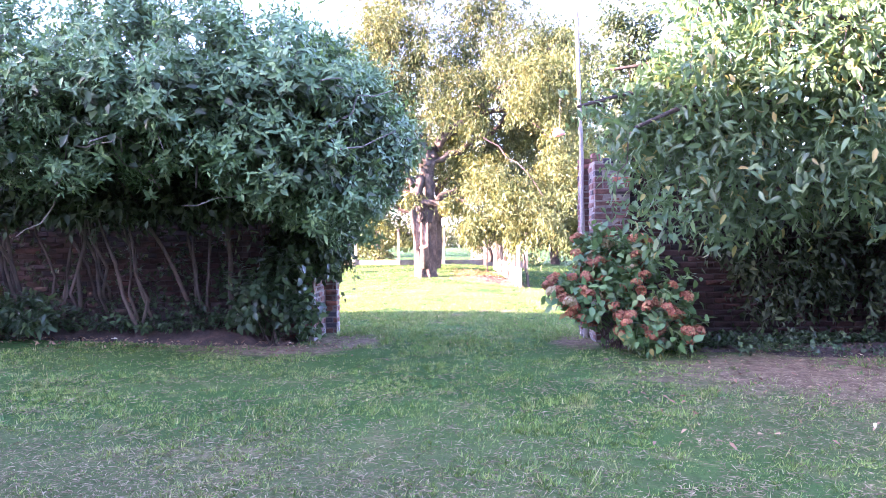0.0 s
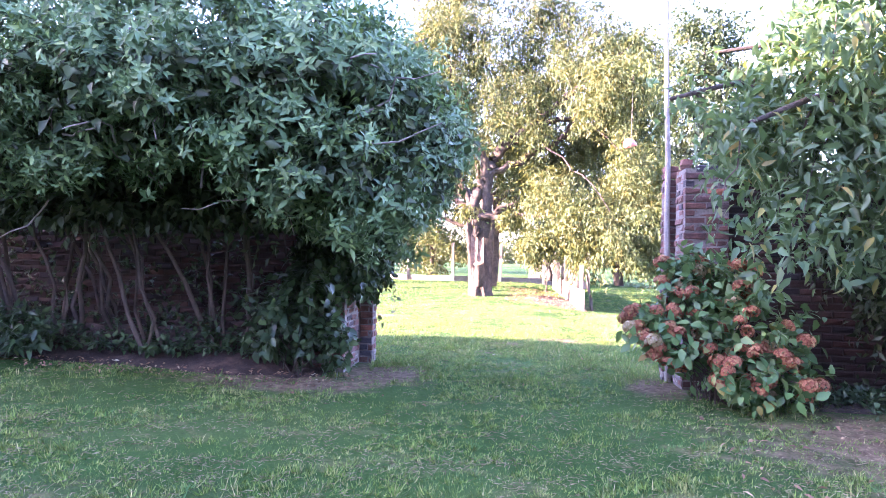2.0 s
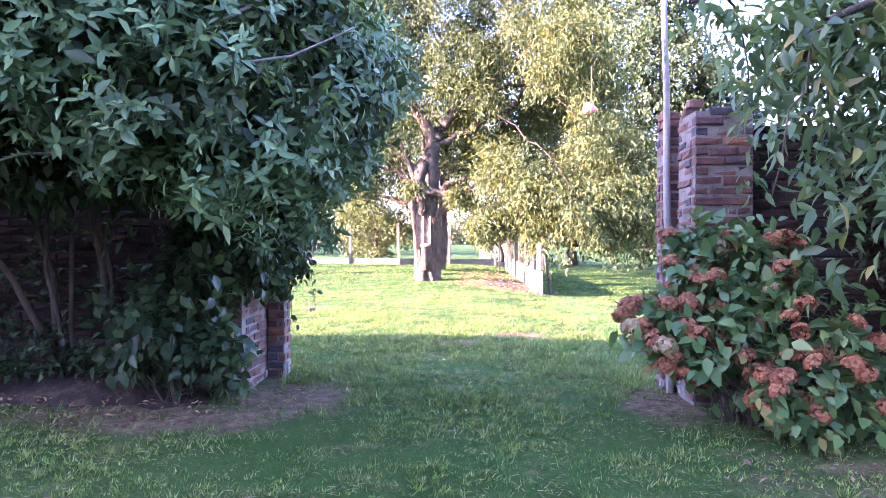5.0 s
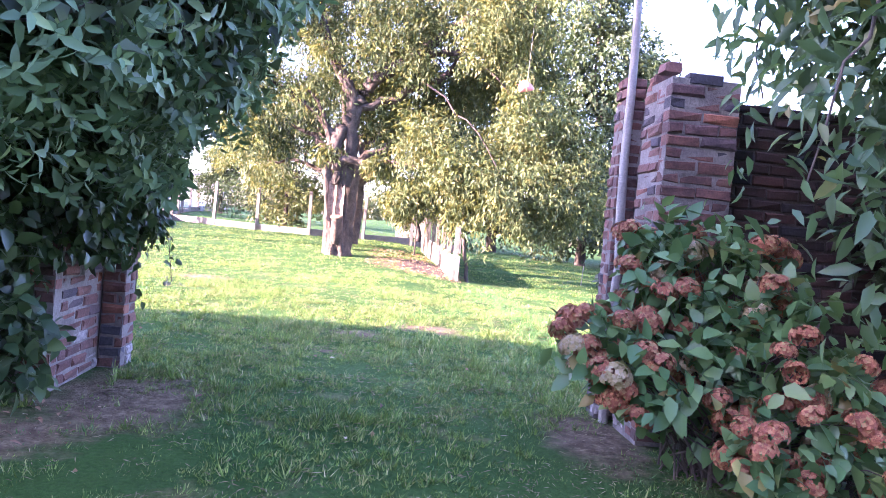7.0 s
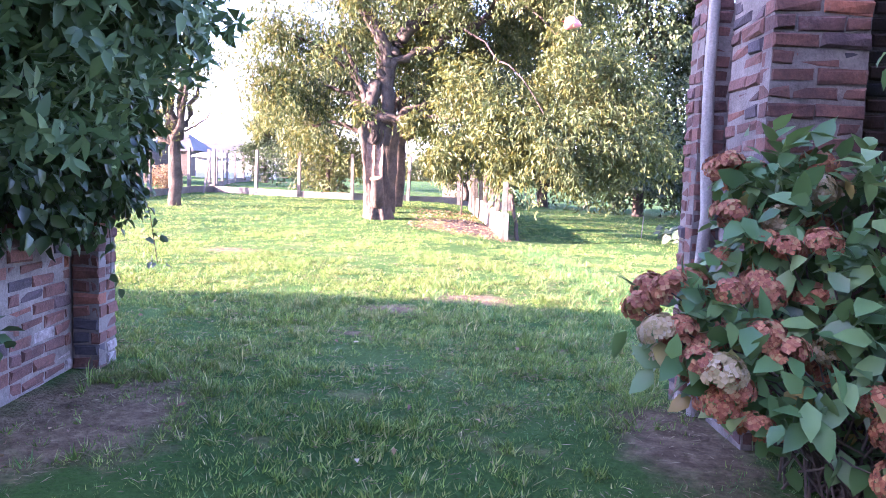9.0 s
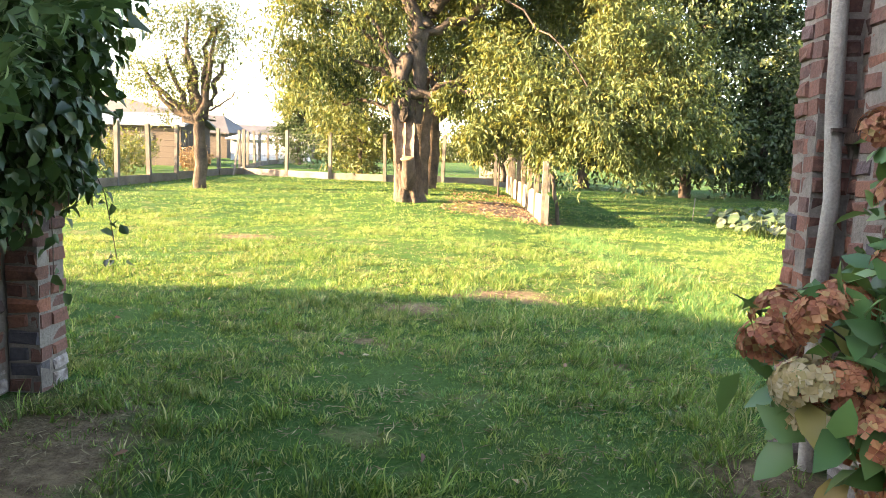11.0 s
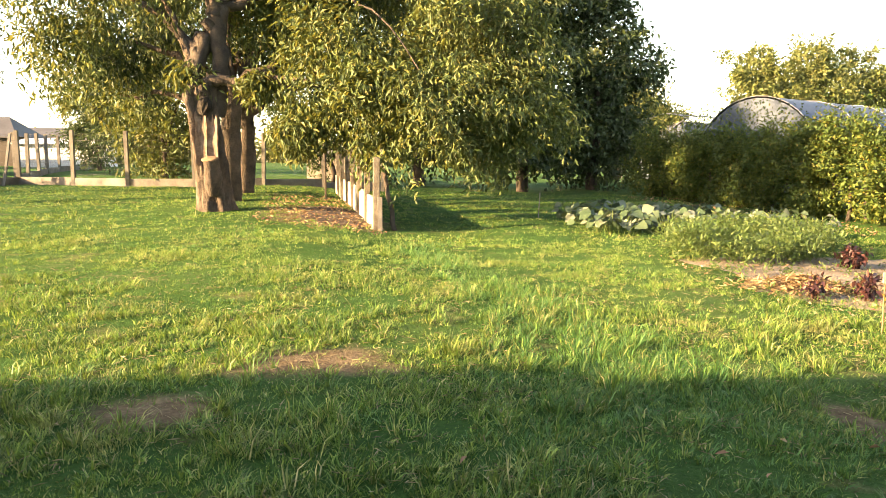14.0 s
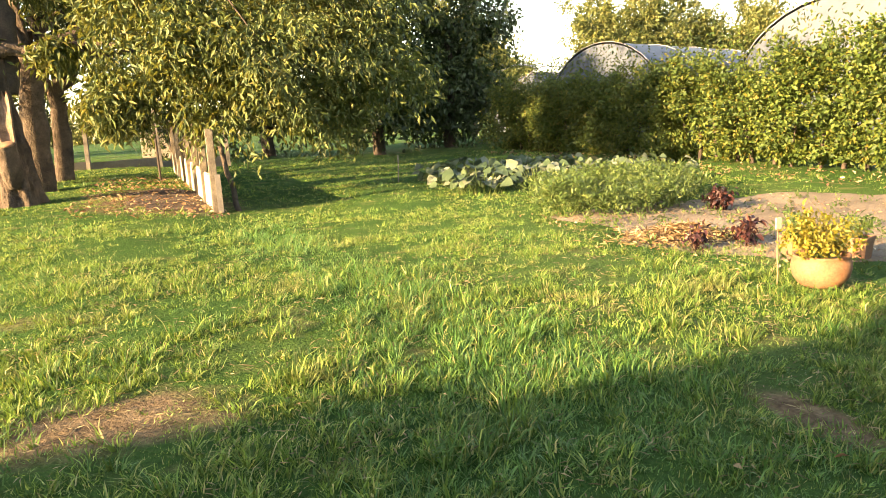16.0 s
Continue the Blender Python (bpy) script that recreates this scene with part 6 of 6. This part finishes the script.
def blades(rng, x, y, per, height, width, bent):
    """Tufts of blades that fan out of each spot; bent ones arch over in two pieces."""
    n = len(x)
    phi = rng.uniform(0, 6.28, (n, per))
    out = np.stack([np.cos(phi), np.sin(phi), np.zeros((n, per))], -1)
    lean = np.concatenate([rng.normal(0, 0.35, (n, 1, 2)), np.zeros((n, 1, 1))], -1)
    spread = np.abs(rng.normal(0.75, 0.4, (n, per, 1)))
    h = (height[:, None] * (0.5 + 0.75 * rng.random((n, per))))[..., None]
    base = np.stack([x, y, ground_z(x, y) - 0.010], -1)[:, None] + out * (0.030 * rng.random((n, per, 1)))
    side = np.stack([-np.sin(phi + 0.7), np.cos(phi + 0.7), np.zeros((n, per))], -1) * (width * (0.7 + 0.6 * rng.random((n, per, 1))) / 2)
    up = np.array([0, 0, 1.0])
    if not bent:
        tip = base + unit(up + out * spread + lean) * h
        v = np.stack([base - side, base + side, tip], 2).reshape(-1, 3)
        return v, np.arange(len(v)).reshape(-1, 3)
    mid = base + unit(up + out * spread * 0.6 + lean) * h * 0.6
    tip = mid + unit(up * 0.55 + out * spread * 2.0 + lean * 1.6) * h * 0.5
    v = np.stack([base - side, base + side, mid - side * 0.8, mid + side * 0.8, tip], 2).reshape(-1, 3)
    f = np.array([[0, 1, 3], [0, 3, 2], [2, 3, 4]])
    return v, (np.arange(n * per)[:, None, None] * 5 + f[None]).reshape(-1, 3)


def lawn():
    rng = np.random.default_rng(301)
    sets = {"grass": [], "lush": []}
    for n, y0, y1, half, hgt, wid, s0, s1, per, bent in (
            (40000, -4.2, 5.4, lambda y: (np.maximum(-0.6 * (y + 7.4), -5.6), np.minimum(0.6 * (y + 7.4), 6.5)), 0.054, 0.0100, 0.5, 2.2, 8, False),
            (92000, 3.2, 15.0, lambda y: (-3.4 - 0.45 * np.maximum(y - 4, 0), 2.9 + 0.72 * np.maximum(y - 4, 0)), 0.058, 0.0070, 1.5, 3.0, 8, False),
            (15000, 3.2, 10.5, lambda y: (-3.4 - 0.45 * np.maximum(y - 4, 0), 2.9 + 0.72 * np.maximum(y - 4, 0)), 0.092, 0.0068, 1.2, 2.4, 9, True),
            (40000, 11.0, 28.5, lambda y: (-9.2 + 0 * y, 11.8 + 0 * y), 0.062, 0.014, 3.0, 3.0, 6, False)):
        x, y = spots(rng, n, y0, y1, half, s0, s1)
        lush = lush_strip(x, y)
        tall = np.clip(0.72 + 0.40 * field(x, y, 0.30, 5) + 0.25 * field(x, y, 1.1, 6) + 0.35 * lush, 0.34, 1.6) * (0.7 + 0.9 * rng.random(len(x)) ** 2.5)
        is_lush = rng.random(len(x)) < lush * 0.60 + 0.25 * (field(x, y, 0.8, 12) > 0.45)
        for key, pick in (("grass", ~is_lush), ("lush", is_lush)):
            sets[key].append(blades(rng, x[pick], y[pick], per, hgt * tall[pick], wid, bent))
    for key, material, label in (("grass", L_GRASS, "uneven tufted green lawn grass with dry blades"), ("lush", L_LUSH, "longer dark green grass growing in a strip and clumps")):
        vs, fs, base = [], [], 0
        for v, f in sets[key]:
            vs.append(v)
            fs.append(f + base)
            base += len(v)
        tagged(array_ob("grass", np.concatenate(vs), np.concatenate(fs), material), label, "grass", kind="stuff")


lawn()


def thatch():
    """Dry clippings and dead blades lying between the tufts."""
    rng = np.random.default_rng(302)
    y = np.concatenate([-4.0 + 15.0 * rng.random(60000), -4.0 + 5.0 * rng.random(30000)])
    n = len(y)
    lo, hi = np.where(y < 3.5, -0.6 * (y + 7.4), -3.4 - 0.45 * np.maximum(y - 4, 0)), np.where(y < 3.5, 0.6 * (y + 7.4), 2.9 + 0.72 * np.maximum(y - 4, 0))
    x = lo + (hi - lo) * rng.random(n)
    dry = 0.25 - 0.6 * field(x, y, 0.33, 5)
    for cx, cy, rx, ry in WORN + DRY_YARD:
        dry = np.maximum(dry, 1.15 - np.hypot((x - cx) / rx, (y - cy) / ry))
    keep = (rng.random(n) < dry) & ~((y > 2.9) & (y < 4.7) & ((x < -1.95) | (x > 1.58)))
    x, y = x[keep], y[keep]
    n = len(x)
    P = np.stack([x, y, ground_z(x, y) + 0.018 + 0.020 * rng.random(n)], 1)
    D = rng.normal(0, 1, (n, 3)) * np.array([1, 1, 0.18])
    v, f = leaf_arrays(P, D, rng.normal(0, 0.4, (n, 3)) + np.array([0, 0, 1.0]), 0.028 + 0.042 * rng.random(n), 0.006, False, 0.1, 0.1)
    tagged(array_ob("dry_grass", v, f, L_THATCH), "matted dry straw-coloured grass between the tufts", "grass", kind="stuff")


thatch()


def ground_ivy(label, n, x0, x1, y0, y1, seed):
    rng = np.random.default_rng(seed)
    x, y = rng.uniform(x0, x1, n), y0 + (y1 - y0) * rng.random(n) ** 0.6
    keep = field(x, y, 0.5, seed) > -0.35
    x, y = x[keep], y[keep]
    C = np.stack([x, y, ground_z(x, y) + 0.05 + 0.05 * rng.random(len(x))], 1)
    ob = foliage("ground_ivy", rng, C, np.tile([0.0, -0.3, 0.9], (len(x), 1)), 5, 0.12, 0.062, 0.05, L_IVY, None, 0.2, 0.0)
    tagged(ob, label, "ivy", kind="stuff")


def weeds():
    """Small weeds and dry clods strewn over the bare soil of the vegetable bed."""
    rng = np.random.default_rng(331)
    n = 900
    x, y = rng.uniform(4.7, 9.6, n), rng.uniform(7.6, 12.2, n)
    keep = (field(x, y, 0.45, 13) + 0.12 * (9.8 - y) > 0.1) & (np.hypot((x - 7.6) / 2.9, (y - 10.7) / 2.9) < 1.05)
    x, y = x[keep], y[keep]
    C = np.stack([x, y, ground_z(x, y) + 0.05 + 0.03 * rng.random(len(x))], 1)
    ob = foliage("weeds", rng, C, np.tile([0.0, 0.0, 1.0], (len(x), 1)), 6, 0.09, 0.05, 0.02, L_VEG, None, 0.2, -0.1)
    tagged(ob, "small green weeds scattered over the bare soil", "weeds", kind="stuff")


weeds()
ground_ivy("dark green ivy creeping over the earth at the wall's foot", 900, 2.3, 6.6, 2.05, 3.5, 321)


def fallen_leaves(name, label, n, x0, x1, y0, y1, seed, L=0.06):
    rng = np.random.default_rng(seed)
    x, y = rng.uniform(x0, x1, n), rng.uniform(y0, y1, n)
    P = np.stack([x, y, ground_z(x, y) + 0.035 + 0.015 * rng.random(n)], 1)
    D = rng.normal(0, 1, (n, 3)) * np.array([1, 1, 0.25])
    v, f = leaf_arrays(P, D, rng.normal(0, 0.35, (n, 3)) + np.array([0, 0, 1.0]), L * (0.6 + 0.8 * rng.random(n)), L * 0.5, True, 0.2, 0.3)
    tagged(array_ob(name, v, f, L_LITTER), label, "fallen leaves", kind="stuff")


fallen_leaves("fallen_leaves", "scattered dry leaves on the worn grass", 260, 1.2, 6.5, -1.5, 2.8, 311)
fallen_leaves("fallen_leaves", "dry brown leaves on the earth under the shrub", 420, -7.5, -1.6, 2.5, 3.3, 312, 0.05)
fallen_leaves("fallen_leaves", "brown leaves under the old tree by the panel fence", 700, -0.6, 1.6, 14.6, 22.0, 313, 0.08)
fallen_leaves("fallen_leaves", "dry leaves and clippings along the hedge foot", 600, 10.6, 12.4, 9.5, 26.0, 314, 0.08)
fallen_leaves("fallen_leaves", "withered leaves strewn over the bare soil", 700, 4.9, 9.5, 8.4, 12.4, 315, 0.05)
fallen_leaves("fallen_leaves", "few dry leaves lying in the shaded lawn", 40, -3.0, 3.5, 1.0, 6.5, 316, 0.05)
